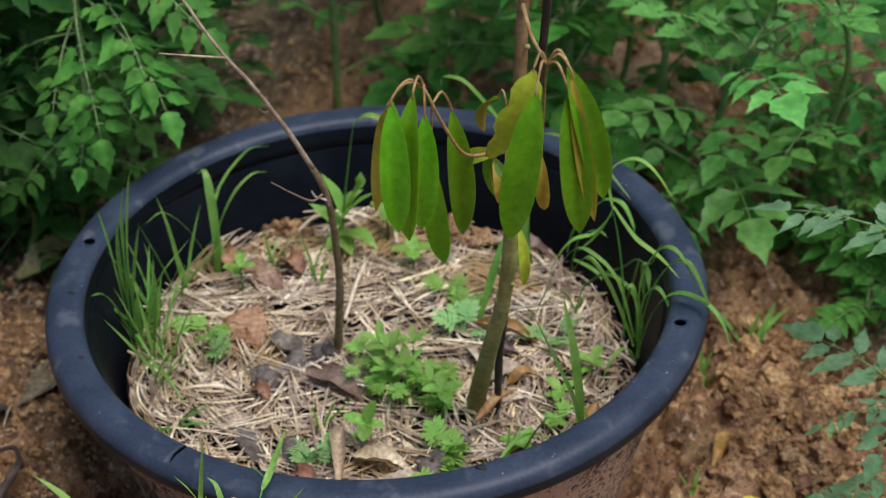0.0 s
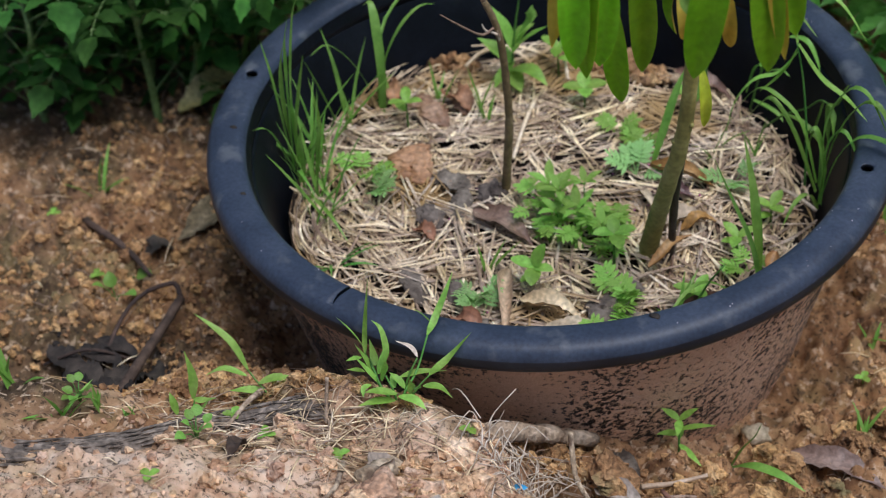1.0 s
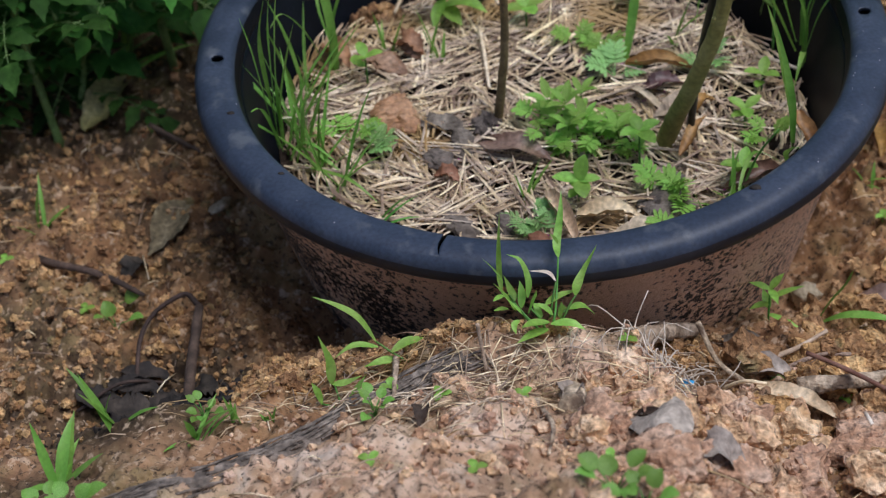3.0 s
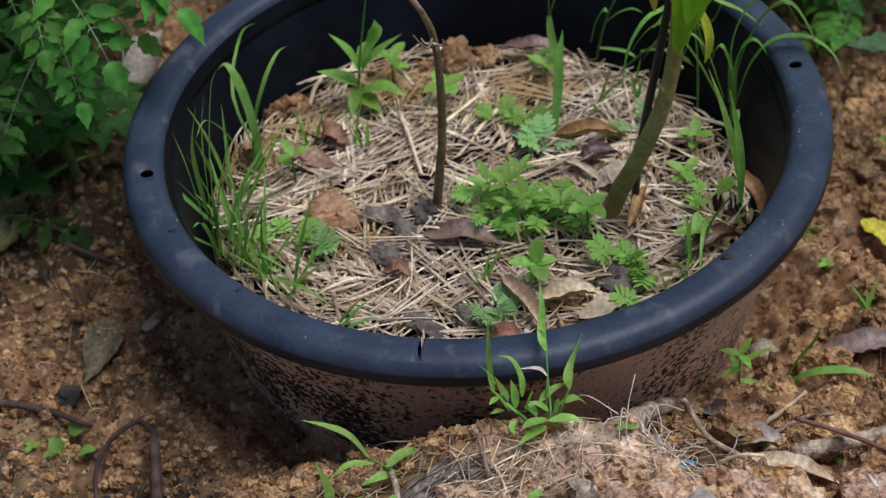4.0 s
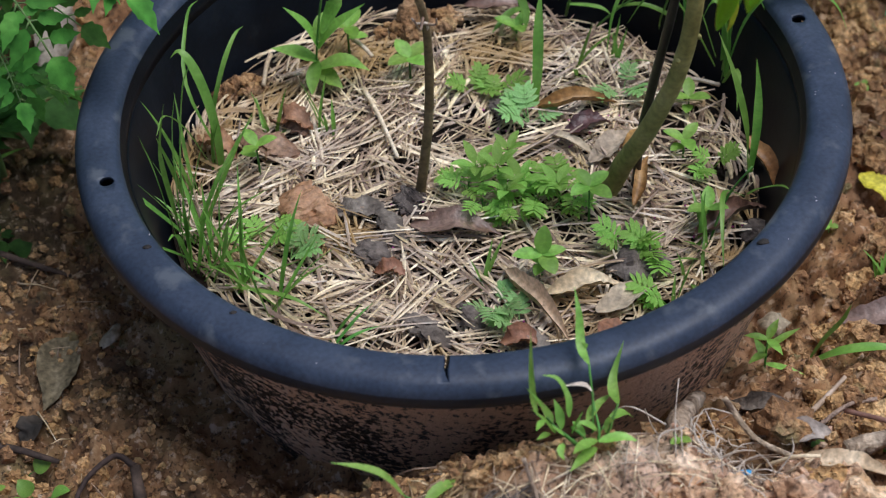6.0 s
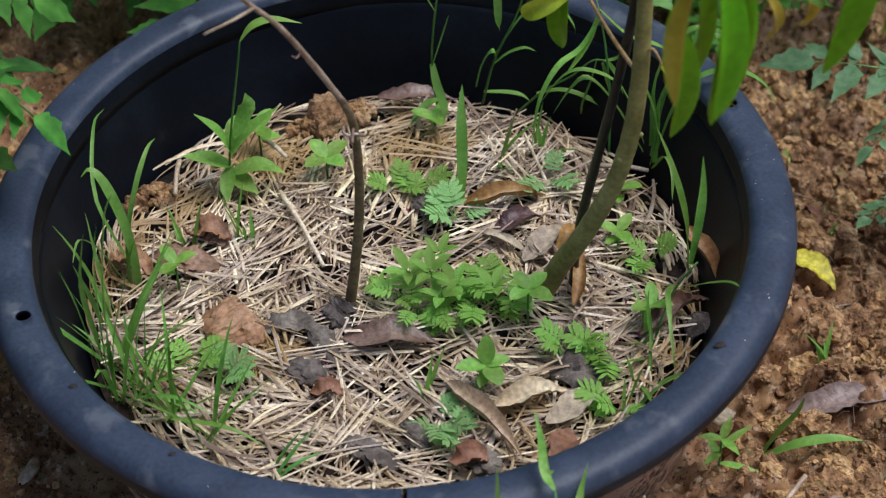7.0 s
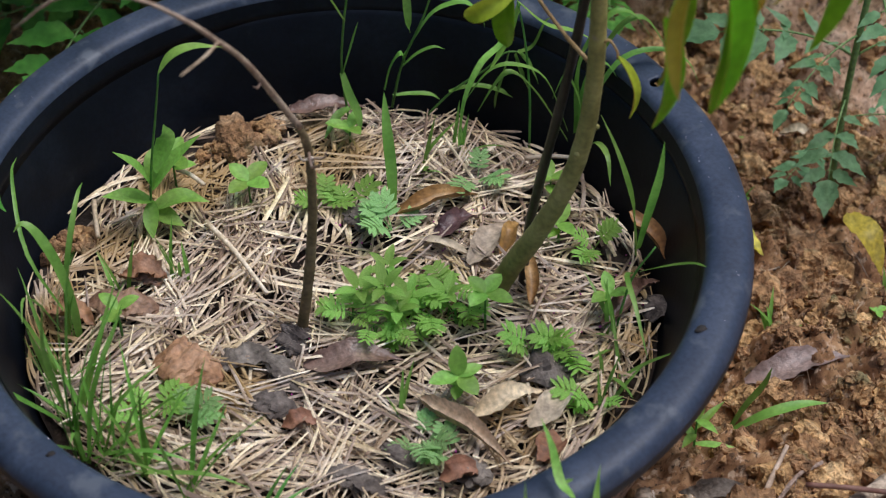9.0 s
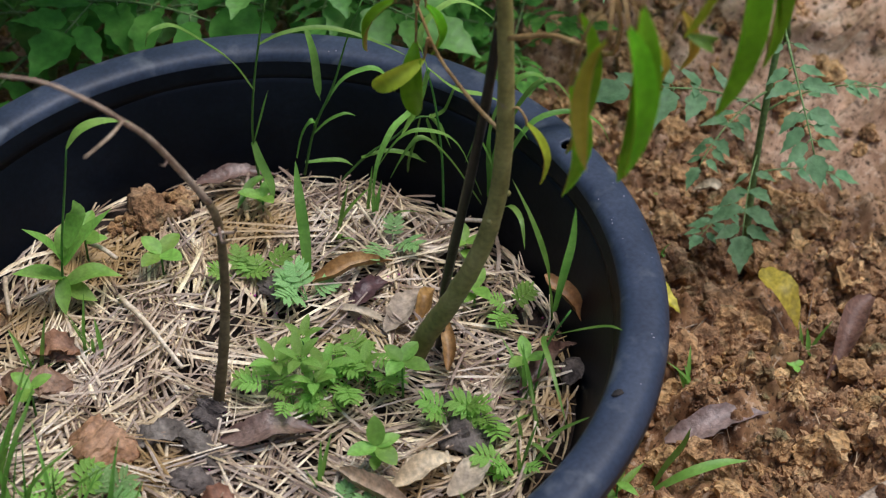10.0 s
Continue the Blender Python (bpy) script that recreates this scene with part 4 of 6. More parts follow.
along("grass_plant",
      [[.006, (.226, .039, .140), (.230, .037, .18), (.222, .042, .215), (.215, .045, .218), (.209, .048, .197)],
       [.0065, (.228, .036, .145), (.230, .038, .20), (.238, .035, .224), (.248, .032, .222), (.264, .026, .186)],
       [.006, (.228, .036, .150), (.240, .033, .20), (.259, .028, .228), (.285, .018, .231), (.303, .008, .218), (.312, .002, .195)],
       [.0065, (.226, .038, .15), (.235, .038, .21), (.253, .031, .255), (.270, .024, .264), (.286, .017, .237), (.291, .015, .220)],
       [.0065, (.226, .04, .16), (.228, .041, .227), (.244, .034, .268), (.261, .027, .271), (.279, .020, .241)],
       [.006, (.222, .045, .15), (.20, .055, .20), (.180, .060, .228), (.168, .064, .219), (.155, .068, .195)],
       [.005, (.222, .045, .16), (.205, .052, .215), (.180, .058, .237), (.163, .067, .231), (.145, .075, .20)],
       [.005, (.226, .035, .14), (.222, .01, .175), (.215, -.015, .185), (.208, -.03, .17)]],
      (.225, .040, .122), "clump of long arching grass hanging over the pot rim", M_GRASS, group="arching grasses in the pot")
along("grass_plant",
      [[.006, (.194, .075, .278), (.190, .077, .302), (.197, .078, .318), (.215, .074, .329), (.232, .068, .322), (.252, .06, .298)],
       [.006, (.195, .075, .277), (.216, .070, .250), (.239, .064, .237), (.258, .060, .220)],
       [.0065, (.196, .075, .276), (.189, .074, .256), (.178, .072, .240), (.166, .070, .228)],
       [.006, (.196, .075, .270), (.180, .074, .246), (.161, .072, .237), (.145, .070, .210), (.138, .068, .168)]],
      (.208, .075, .122), "tall grass stem with broad bright arching blades", M_WEED, group="arching grasses in the pot",
      culms=[[(.208, .075, .125), (.207, .075, .182), (.201, .075, .241), (.194, .075, .278)]])
# two upright blades near the right wall
along("grass_plant",
      [[.0085, (.200, -.074, .14), (.196, -.072, .19), (.188, -.062, .235), (.178, -.052, .273)],
       [.0065, (.200, -.078, .15), (.195, -.092, .20), (.183, -.114, .26), (.171, -.130, .312)],
       [.005, (.194, -.09, .14), (.187, -.12, .175), (.188, -.15, .205), (.186, -.168, .219)],
       [.004, (.19, -.09, .14), (.165, -.11, .17), (.15, -.14, .175), (.14, -.17, .155)]],
      (.197, -.076, .125), "grass plant with two broad upright blades", M_GRASS, culms=[[(.15, -.12, .13), (.165, -.115, .17), (.18, -.12, .20)]])
for bx, by, n, s in ((.145, -.125, 5, 21), (.125, -.15, 5, 22), (.10, -.17, 4, 23), (-.09, .09, 5, 24), (-.13, .09, 4, 25), (.12, .10, 4, 26), (.16, .10, 4, 27), (-.02, -.105, 3, 28)):
    grass("grass_tuft", mh(bx, by), fan(n, 0, 360, 40, 80, .03, .06, .2, .9, s), "small tuft of green grass in the straw", M_GRASS, .0032,
          group="grass tufts in the pot", seed=s)


def leafy(name, base, height, leaves, label, material=M_WEED, stem=.0011, group="", seed=0, lean=(0, 0), form=oval):
    """A small weed: a stem and leaves (height share, azimuth, elevation, length, width)."""
    t = thing(name, base, label, "weed", group)
    k = random.Random(seed)
    b = V(base)
    line = [b - V((0, 0, .004)), b + V((lean[0] * .3, lean[1] * .3, height * .5)), b + V((lean[0], lean[1], height))]
    bm = bmesh.new()
    sp = smooth_path(line, 4)
    tube(bm, sp, stem, stem * .6, 6)
    part("stem", bm, M_GRASS_DEEP, t)
    for i, (u, az, el, long, wide) in enumerate(leaves):
        p = sp[round(u * (len(sp) - 1))]
        bm = bmesh.new()
        blade(bm, arc(p, aim(az, el), long, k.uniform(.2, .7), 10, .1, seed * 31 + i), wide, form, .25, across=4, seed=i)
        part("leaf", bm, material, t)
    return t


# the broad-leaved sprout
sprout = thing("broadleaf_sprout", (-.083, .153, .125), "upright weed sprout with broad pointed green leaves", "weed")
bm = bmesh.new()
tube(bm, smooth_path([(-.083, .153, .125), (-.076, .151, .186), (-.068, .148, .235), (-.0605, .146, .279)], 4), .0011, .0007, 6)
part("stem", bm, M_GRASS_DEEP, sprout)
for w, *pts in ((.010, (-.0605, .146, .279), (-.050, .143, .292), (-.035, .138, .297), (-.016, .132, .292)), (.018, (-.078, .152, .158), (-.096, .155, .168), (-.114, .158, .176)),
                (.017, (-.080, .152, .150), (-.058, .143, .158), (-.040, .135, .150)), (.019, (-.077, .151, .170), (-.063, .147, .190), (-.038, .139, .215)),
                (.014, (-.077, .151, .172), (-.086, .154, .195), (-.100, .158, .214)), (.016, (-.078, .151, .150), (-.072, .140, .146), (-.064, .130, .142)),
                (.012, (-.078, .152, .158), (-.086, .140, .150), (-.090, .130, .142)), (.017, (-.073, .150, .186), (-.060, .152, .208), (-.059, .156, .222)),
                (.012, (-.076, .151, .178), (-.070, .160, .19), (-.062, .17, .192))):
    bm = bmesh.new()
    blade(bm, smooth_path(pts, 5), w, lance, .3)
    part("leaf", bm, M_WEED, sprout)
leafy("small_weed", mh(-.006, .137), .022, [(1, 20, 20, .022, .014), (1, 110, 25, .02, .013), (1, 200, 15, .021, .014), (1, 290, 20, .022, .014)], "four-leaved seedling weed in the straw",
      M_WEED, group="seedling weeds", seed=42)
leafy("small_weed", mh(-.045, .185), .03, [(1, 40, 20, .02, .012), (1, 160, 25, .02, .012), (1, 280, 15, .02, .012), (.6, 330, 20, .018, .01)], "small green seedling weed by the wall",
      M_WEED, group="seedling weeds", seed=43)
leafy("small_weed", mh(.022, -.113), .026, [(1, 60, 60, .022, .013), (1, 170, 12, .022, .013), (1, 280, 5, .020, .014), (1, 350, 15, .018, .011), (.6, 120, 25, .014, .009), (.6, 230, 15, .014, .009)],
      "green weed with pointed ovate leaves in the straw", M_WEED, group="seedling weeds", seed=62)
for i, (x, y) in enumerate(((.09, .15), (.155, -.105), (-.15, .06), (.17, -.02), (.19, .02))):
    leafy("small_weed", mh(x, y), .016 + .006 * (i % 3), [(1, 30 + 40 * i, 30, .018, .010), (1, 150 + 40 * i, 25, .020, .011), (1, 270 + 40 * i, 30, .018, .010), (.6, 80 + 40 * i, 20, .014, .009)],
          "small green seedling weed in the straw", M_WEED, group="seedling weeds", seed=50 + i)


def placed(name, mesh, parent, at, way, up, size):
    """One of many alike leaves, on shared mesh data: along way, facing up."""
    xw = V(way).normalized()
    zw = V(up) - xw * xw.dot(V(up))
    zw = zw.normalized() if zw.length > 1e-3 else xw.orthogonal().normalized()
    o = new(name, mesh)
    o.parent = parent
    o.matrix_basis = Matrix.Translation(V(at) - base_of(parent)) @ Matrix((xw, zw.cross(xw), zw)).transposed().to_4x4() @ Matrix.Scale(size, 4)
    return o


def round_leaf(u):
    return max(.05, math.sin(math.pi * min(1, .04 + .96 * u)) ** .55)


def pinnate_mesh(material, seed):
    """A feathered leaf along +x, one long: a rib and pairs of small oblong leaflets spread like a fan."""
    kt = random.Random(seed)
    bm = bmesh.new()
    rib = arc(V((0, 0, 0)), aim(0, 22), 1.0, .75, 8)
    tube(bm, rib, .018, .01, 4)
    for j in range(4, 9):
        tan = (rib[j] - rib[j - 1]).normalized()
        for sg in (-1, 1):
            way = (V((0, sg, 0)) + tan * (.15 + .22 * (j - 4)) + V((0, 0, kt.uniform(-.12, .2)))).normalized()
            long = (.36, .43, .45, .42, .34)[j - 4] * kt.uniform(.9, 1.1)
            blade(bm, arc(rib[j], way, long, kt.uniform(.1, .5), 4), long * .34, round_leaf, .18)
    return finish(bm, "leaf", material)


def ovate_mesh(material, seed, wide=.52):
    """A smooth ovate leaf along +x, one long, on a short stalk."""
    bm = bmesh.new()
    rib = arc(V((0, 0, 0)), aim(0, 25), 1.0, .8, 9, .08, seed)
    tube(bm, rib[:3], .022, .018, 4)
    blade(bm, rib[1:], wide, lambda u: max(.04, math.sin(math.pi * u ** .8) ** .8), .28, across=4)
    return finish(bm, "leaf", material)


PINNATE = [pinnate_mesh(m, i) for i, m in enumerate((M_WEED, M_WEED, M_WEED_BLUE))]
OVATE = [ovate_mesh(M_WEED, i, .36) for i in range(3)]


def feathery(name, base, sprays, label, material=M_WEED, group="", seed=0):
    """A low weed of feathered leaves: (azimuth, elevation, length)."""
    t = thing(name, base, label, "weed", group)
    k = random.Random(seed)
    for i, (az, el, long) in enumerate(sprays):
        placed("leaf", PINNATE[2] if material is M_WEED_BLUE else PINNATE[i % 2], t, V(base), aim(az, el * .7), (k.uniform(-.2, .2), k.uniform(-.2, .2), 1), long * .56)
    return t


# the bright mat of weeds by the trunk: feathered ones and ones with ovate leaves in whorls
k = random.Random(77)
for i, (x, y) in enumerate(((-.004, -.012), (.002, -.036), (.016, -.050), (.034, -.046), (.044, -.030), (.056, -.030), (.062, -.048))):
    t = thing("creeping_weed", mh(x, y), "bright green creeping weed with feathered leaves", "weed", "mat of weeds by the trunk")
    a0 = k.uniform(0, 360)
    for s in range(k.randint(3, 4)):
        tip = mh(x + k.uniform(-.010, .010), y + k.uniform(-.009, .009), k.uniform(.010, .022))
        pts = smooth_path([mh(x, y, 0), mh(x, y, .010).lerp(tip, .5) + V((0, 0, .005)), tip], 3)
        bm = bmesh.new()
        tube(bm, pts, .0006, .0004, 5)
        shoot = part("shoot", bm, M_GRASS_DEEP, t)
        for q in range(1 + s % 2):
            placed("leaf", k.choice(PINNATE[:2]), shoot, tip, aim(a0 + s * 75 + q * 140, k.uniform(-12, 22)), (k.uniform(-.2, .2), k.uniform(-.2, .2), 1), k.uniform(.018, .025))
for i, (x, y, h) in enumerate(((.010, -.010, .034), (.020, -.022, .040), (.030, -.008, .034), (.014, -.030, .030), (.034, -.030, .028), (.060, -.038, .026))):
    t = thing("creeping_weed", mh(x, y), "bright green weed with whorls of small ovate leaves", "weed", "mat of weeds by the trunk")
    top = mh(x + k.uniform(-.008, .008), y + k.uniform(-.008, .008), h)
    pts = smooth_path([mh(x, y, 0), mh(x, y, 0).lerp(top, .5) + V((.002, 0, 0)), top], 4)
    bm = bmesh.new()
    tube(bm, pts, .0008, .0005, 5)
    stem_part = part("stem", bm, M_GRASS_DEEP, t)
    a0 = k.uniform(0, 360)
    for q in range(5):
        placed("leaf", k.choice(OVATE), stem_part, top, aim(a0 + q * 72, k.uniform(5, 30)), (0, 0, 1), k.uniform(.017, .024))
    for q in range(3):
        placed("leaf", k.choice(OVATE), stem_part, pts[4], aim(a0 + 30 + q * 120, k.uniform(0, 20)), (0, 0, 1), k.uniform(.014, .020))
leafy("small_weed", mh(.076, -.064), .034, [(1, 20, 20, .019, .012), (1, 110, 30, .017, .011), (1, 200, 15, .018, .012), (1, 300, 10, .022, .013), (.5, 80, 20, .015, .009)],
      "weed with pointed pale-green leaves by the trunk", M_WEED, group="seedling weeds", seed=61)
for x, y, n, m, s in ((-.019, -.13, 5, M_WEED_BLUE, 1), (-.01, -.155, 4, M_WEED_BLUE, 2), (-.15, -.038, 5, M_WEED_BLUE, 3), (.066, .047, 6, M_WEED_BLUE, 4), (.05, .085, 5, M_WEED, 5), (.09, -.105, 5, M_WEED, 6),
                      (.185, -.045, 5, M_WEED, 7), (.10, -.165, 4, M_WEED, 8), (-.165, -.02, 4, M_WEED, 9), (.035, .10, 4, M_WEED, 10), (.15, .06, 4, M_WEED_BLUE, 11), (.11, -.12, 4, M_WEED, 12)):
    feathery("feathery_weed", mh(x, y, .008), [(k.uniform(0, 360), k.uniform(15, 60), k.uniform(.034, .054)) for _ in range(n)], "small feathery-leaved weed in the straw", m,
             "feathery weeds", s)


# ---- dry leaves and litter in the pot ----
def dry_leaf(a, b, width, material, label, curl=.5, bow=.006, up=(0, 0, 1), ruffle=.06, seed=0, form=lance, group="fallen dry leaves", ground=False, lift=.015, fold=.15, name="dry_leaf"):
    hgt = (lambda x, y: ground_height(x, y) + .004) if ground else (lambda x, y: mulch_height(x, y) + lift)
    A, B = V((*a[:2], hgt(*a[:2]))), V((*b[:2], hgt(*b[:2])))
    if len(a) > 2:
        A.z = a[2]
    if len(b) > 2:
        B.z = b[2]
    m = A.lerp(B, .5)
    m.z = max(m.z, hgt(m.x, m.y)) + bow
    side = (B - A).cross(V((0, 0, 1))).normalized() * width * .12
    bm = bmesh.new()
    blade(bm, smooth_path([A, A.lerp(m, .5) + side, m, m.lerp(B, .5) - side * .5, B], 4), width, form, fold, up, 4, .0005, curl, ruffle, seed, back=0)
    return solo(name, bm, material, A, label, "leaf", group)


dry_leaf((-.055, -.033), (.006, -.067), .026, M_LEAF_PURPLE, "purplish-brown fallen leaf lying on the straw", .25, .005, seed=1)
dry_leaf((-.003, -.103), (.018, -.187), .018, M_LEAF_TAN, "long curled pale-tan dry leaf", 1.1, .004, seed=3)
dry_leaf((.018, -.138), (.072, -.146), .022, M_LEAF_TAN, "ochre dry leaf with a curled edge", .6, .007, seed=4)
dry_leaf((.045, -.165), (.10, -.150), .022, M_LEAF_PALE, "grey-tan dry leaf flat on the straw", .3, .002, seed=5)
dry_leaf((.076, .056), (.137, .040), .018, M_LEAF_OCHRE, "ochre boat-shaped dry leaf", .9, .005, seed=6)
dry_leaf((.085, .020), (.125, .022), .020, M_LEAF_MAROON, "dark purple-brown shrivelled leaf", .5, .004, seed=7, ruffle=.12)
dry_leaf((.095, -.012), (.14, .004), .022, M_LEAF_PALE, "pinkish-tan dry leaf beside the trunk", .4, .004, seed=8)
dry_leaf((.12, -.018), (.148, .0), .014, M_LEAF_OCHRE, "narrow ochre dry leaf beside the trunk", .6, .01, seed=9)
dry_leaf((.140, -.118), (.206, -.098), .020, M_LEAF_PURPLE, "brown dry leaf against the pot wall", .8, .01, seed=10)
dry_leaf((.208, -.055, .165), (.217, -.098, .135), .018, M_LEAF_OCHRE, "ochre dry leaf leaning on the pot wall", .7, .006, seed=11)
dry_leaf((.108, -.074, .142), (.135, -.034, .150), .012, M_LEAF_OCHRE, "small ochre dry leaf by the stake", .6, .006, seed=12)
dry_leaf((-.125, .110), (-.100, .088), .026, M_LEAF_RUST, "crumpled rust-brown leaf on the straw", .5, .007, seed=13, ruffle=.15)
dry_leaf((-.185, .10), (-.165, .07), .022, M_LEAF_RUST, "crumpled brown leaf at the pot wall", .5, .007, seed=15, ruffle=.15)
dry_leaf((.062, .205), (.122, .180), .02, M_LEAF_PURPLE, "dark brown dry leaf by the far wall", .4, .003, seed=16)
dry_leaf((-.095, -.074), (-.075, -.086), .016, M_LEAF_RUST, "small rust-brown leaf scrap", .5, .006, seed=17, form=oval, ruffle=.12)
dry_leaf((-.028, -.168), (-.004, -.180), .02, M_LEAF_RUST, "small rust-brown leaf scrap", .5, .006, seed=18, form=oval, ruffle=.12)
dry_leaf((.060, -.185), (.035, -.19), .024, M_LEAF_RUST, "brown leaf scrap by the rim", .4, .003, seed=19, form=oval, ruffle=.12)
dry_leaf((.10, -.005), (.07, .03), .009, M_LEAF_PALE, "pale strip of dry leaf", .4, .004, seed=20)


def planes(seed, n=9):
    """Random cutting planes that give a lump broken faces."""
    kp = random.Random(seed)
    return [(V((kp.gauss(0, 1), kp.gauss(0, 1), kp.gauss(0, 1))).normalized(), kp.uniform(.45, .85)) for _ in range(n)]


def broken(co, cuts):
    for n, d in cuts:
        over = co.dot(n) - d
        if over > 0:
            co = co - n * over * .9
    return co


def lump(name, at, size, material, label, category, group="", seed=0, jag=.35, sub=3):
    bm = bmesh.new()
    bmesh.ops.create_icosphere(bm, subdivisions=sub, radius=1)
    o = V((seed * 3.1, seed * 1.7, seed * .9))
    cuts = planes(seed + 400)
    for v in bm.verts:
        v.co = broken(v.co, cuts)
        d = 1 + jag * .7 * noise.noise(v.co * 1.4 + o) + jag * .6 * noise.noise(v.co * 3.5 + o) + jag * .3 * noise.noise(v.co * 8 + o)
        v.co = V((v.co.x * size[0], v.co.y * size[1], v.co.z * size[2])) * d
    bmesh.ops.rotate(bm, verts=bm.verts, matrix=Matrix.Rotation(seed * 1.3, 3, "Z"))
    bmesh.ops.translate(bm, verts=bm.verts, vec=at)
    return solo(name, bm, material, at, label, category, group)


def shrivelled(a, b, width, seed, rise=.006, mats=M_LITTER, label="shrivelled grey-brown rotting leaf on the straw"):
    """A rotten leaf rolled up into a wrinkled, tapered, flattened bundle."""
    A, B = mh(*a, .011), mh(*b, .010)
    rib = smooth_path([A, A.lerp(B, .35) + V((0, 0, rise * .6)), A.lerp(B, .7) + V((0, 0, rise * .35)), B], 7)
    d = (B - A).normalized()
    side = d.cross(V((0, 0, 1))).normalized()
    n, m = len(rib) - 1, 20
    bm = bmesh.new()
    rings = []
    for i, p in enumerate(rib):
        u = i / n
        r = width * .5 * max(.10, math.sin(math.pi * (.05 + .92 * u)) ** .7) * (1 + .35 * noise.noise(V((u * 6, seed * 2.3, 1))))
        ring = []
        for q in range(m):
            an = 2 * math.pi * q / m
            w = 1 + .6 * noise.noise(V((u * 4 + seed * 3, math.cos(an) * 1.6, math.sin(an) * 1.6))) + .3 * abs(math.sin(an * 2.5 + u * 6 + seed)) + .45 * noise.noise(V((u * 13, math.cos(an) * 5, math.sin(an) * 5 + seed)))
            ring.append(bm.verts.new(p + (side * math.cos(an) + V((0, 0, .42 * math.sin(an)))) * r * w * .85))
        rings.append(ring)
    for r0, r1 in zip(rings, rings[1:]):
        for q in range(m):
            bm.faces.new((r0[q], r0[(q + 1) % m], r1[(q + 1) % m], r1[q]))
    bm.faces.new(rings[0][::-1])
    bm.faces.new(rings[-1])
    return solo("rotting_leaf", bm, mats, A, label, "leaf", "rotting leaves", smooth=False)


for i, (ax, ay, bx, by, w) in enumerate(((-.108, -.004, -.066, -.004, .020), (-.073, -.008, -.066, -.052, .021), (-.104, -.040, -.077, -.068, .019), (-.056, -.012, -.036, -.002, .020), (-.060, .004, -.046, -.022, .015),
                                         (.068, -.121, .116, -.131, .030), (-.089, -.124, -.058, -.156, .019), (-.044, -.120, -.036, -.150, .013), (.098, -.086, .104, -.112, .015), (.176, -.126, .200, -.108, .016),
                                         (.048, .060, .054, .092, .015), (-.020, -.165, .004, -.184, .020))):
    shrivelled((ax, ay), (bx, by), w, i)
shrivelled((-.142, .024), (-.108, -.014), .034, 31, .012, M_LEAF_RUST, "crumpled rust-brown dry leaf on the straw")
shrivelled((-.162, .098), (-.116, .070), .026, 33, .012, M_LEAF_BROWN, "crumpled dark brown dry leaf on the straw")
shrivelled((-.118, .115), (-.104, .090), .018, 34, .014, M_LEAF_BROWN, "crumpled dark brown dry leaf on the straw")


def crumb_pile(at, rx, ry, n, label, seed):
    """A low pile of crumbled soil."""
    kc = random.Random(seed)
    bm = bmesh.new()
    for i in range(n):
        u, a = math.sqrt(kc.random()), kc.uniform(0, 6.283)
        p = V(at) + V((u * rx * math.cos(a), u * ry * math.sin(a), .009 * (1 - u * u) + kc.uniform(-.002, .002)))
        s = kc.uniform(.0015, .005) if i > 9 else kc.uniform(.005, .008)
        got = bmesh.ops.create_icosphere(bm, subdivisions=3 if i < 6 else 2, radius=1)["verts"]
        cuts = planes(i * 7 + seed, 7)
        for v in got:
            v.co = broken(v.co.copy(), cuts)
            v.co = p + v.co * s * (1 + .5 * noise.noise(v.co * 1.6 + V((i, seed, 0))) + .35 * noise.noise(v.co * 4 + V((i, 0, seed))))
    return solo("soil_clod", bm, M_CLAY, at, label, "soil", kind="stuff")


crumb_pile(mh(.020, .200, -.002), .038, .016, 90, "crumbled orange soil against the far wall", 3)
lump("soil_lump", mh(.016, .197, .005), (.028, .015, .012), M_CLAY, "solid lump of orange soil against the far wall", "soil", seed=71, jag=.5, sub=4)
crumb_pile(mh(-.142, .168, -.002), .022, .012, 70, "lump of mossy crumbled soil at the pot wall", 4)
for i, (x0, y0, x1, y1, r) in enumerate(((-.049, .125, -.044, .040, .0021), (.19, .055, .225, .04, .002), (-.04, .19, -.03, .165, .002), (-.11, .19, -.125, .15, .0022), (.10, .19, .09, .175, .002))):
    bm = bmesh.new()
    tube(bm, smooth_path([mh(x0, y0, .017), mh((x0 + x1) / 2, (y0 + y1) / 2, .019), mh(x1, y1, .016)], 4), r, r * .8, 6, .1, i)
    solo("straw_stalk", bm, M_STRAW_ONE, (x0, y0, .135), "thick pale dry stalk lying on the straw", "stalk", "thick stalks")
bm = bmesh.new()
for _ in range(70):
    x, y = rnd.choice(((.17, -.09), (-.05, -.03), (.05, .07), (.10, .01), (-.02, -.17), (.12, -.10)))
    x, y = x + rnd.gauss(0, .018), y + rnd.gauss(0, .018)
    bmesh.ops.create_icosphere(bm, subdivisions=1, radius=rnd.uniform(.0006, .0012), matrix=Matrix.Translation(mh(x, y, .012)))
solo("pink_petals", bm, M_FLOWER, (0, 0, .13), "tiny fallen pink petal specks", "petals", kind="stuff")


# ---- tomato plants round the pot ----
def leaflet(bm, base, way, long, wide, normal, k):
    side = way.cross(normal).normalized()
    droop = k.uniform(.05, .35)
    n = 13
    pts = []
    d, p = way.normalized(), base.copy()
    for i in range(n + 1):
        pts.append(p.copy())
        p = p + d * long / n
        d = (d - normal * droop / n).normalized()
    blade(bm, pts, wide, toothed, .28, normal, 2, ruffle=.03, seed=k.randint(0, 9999))


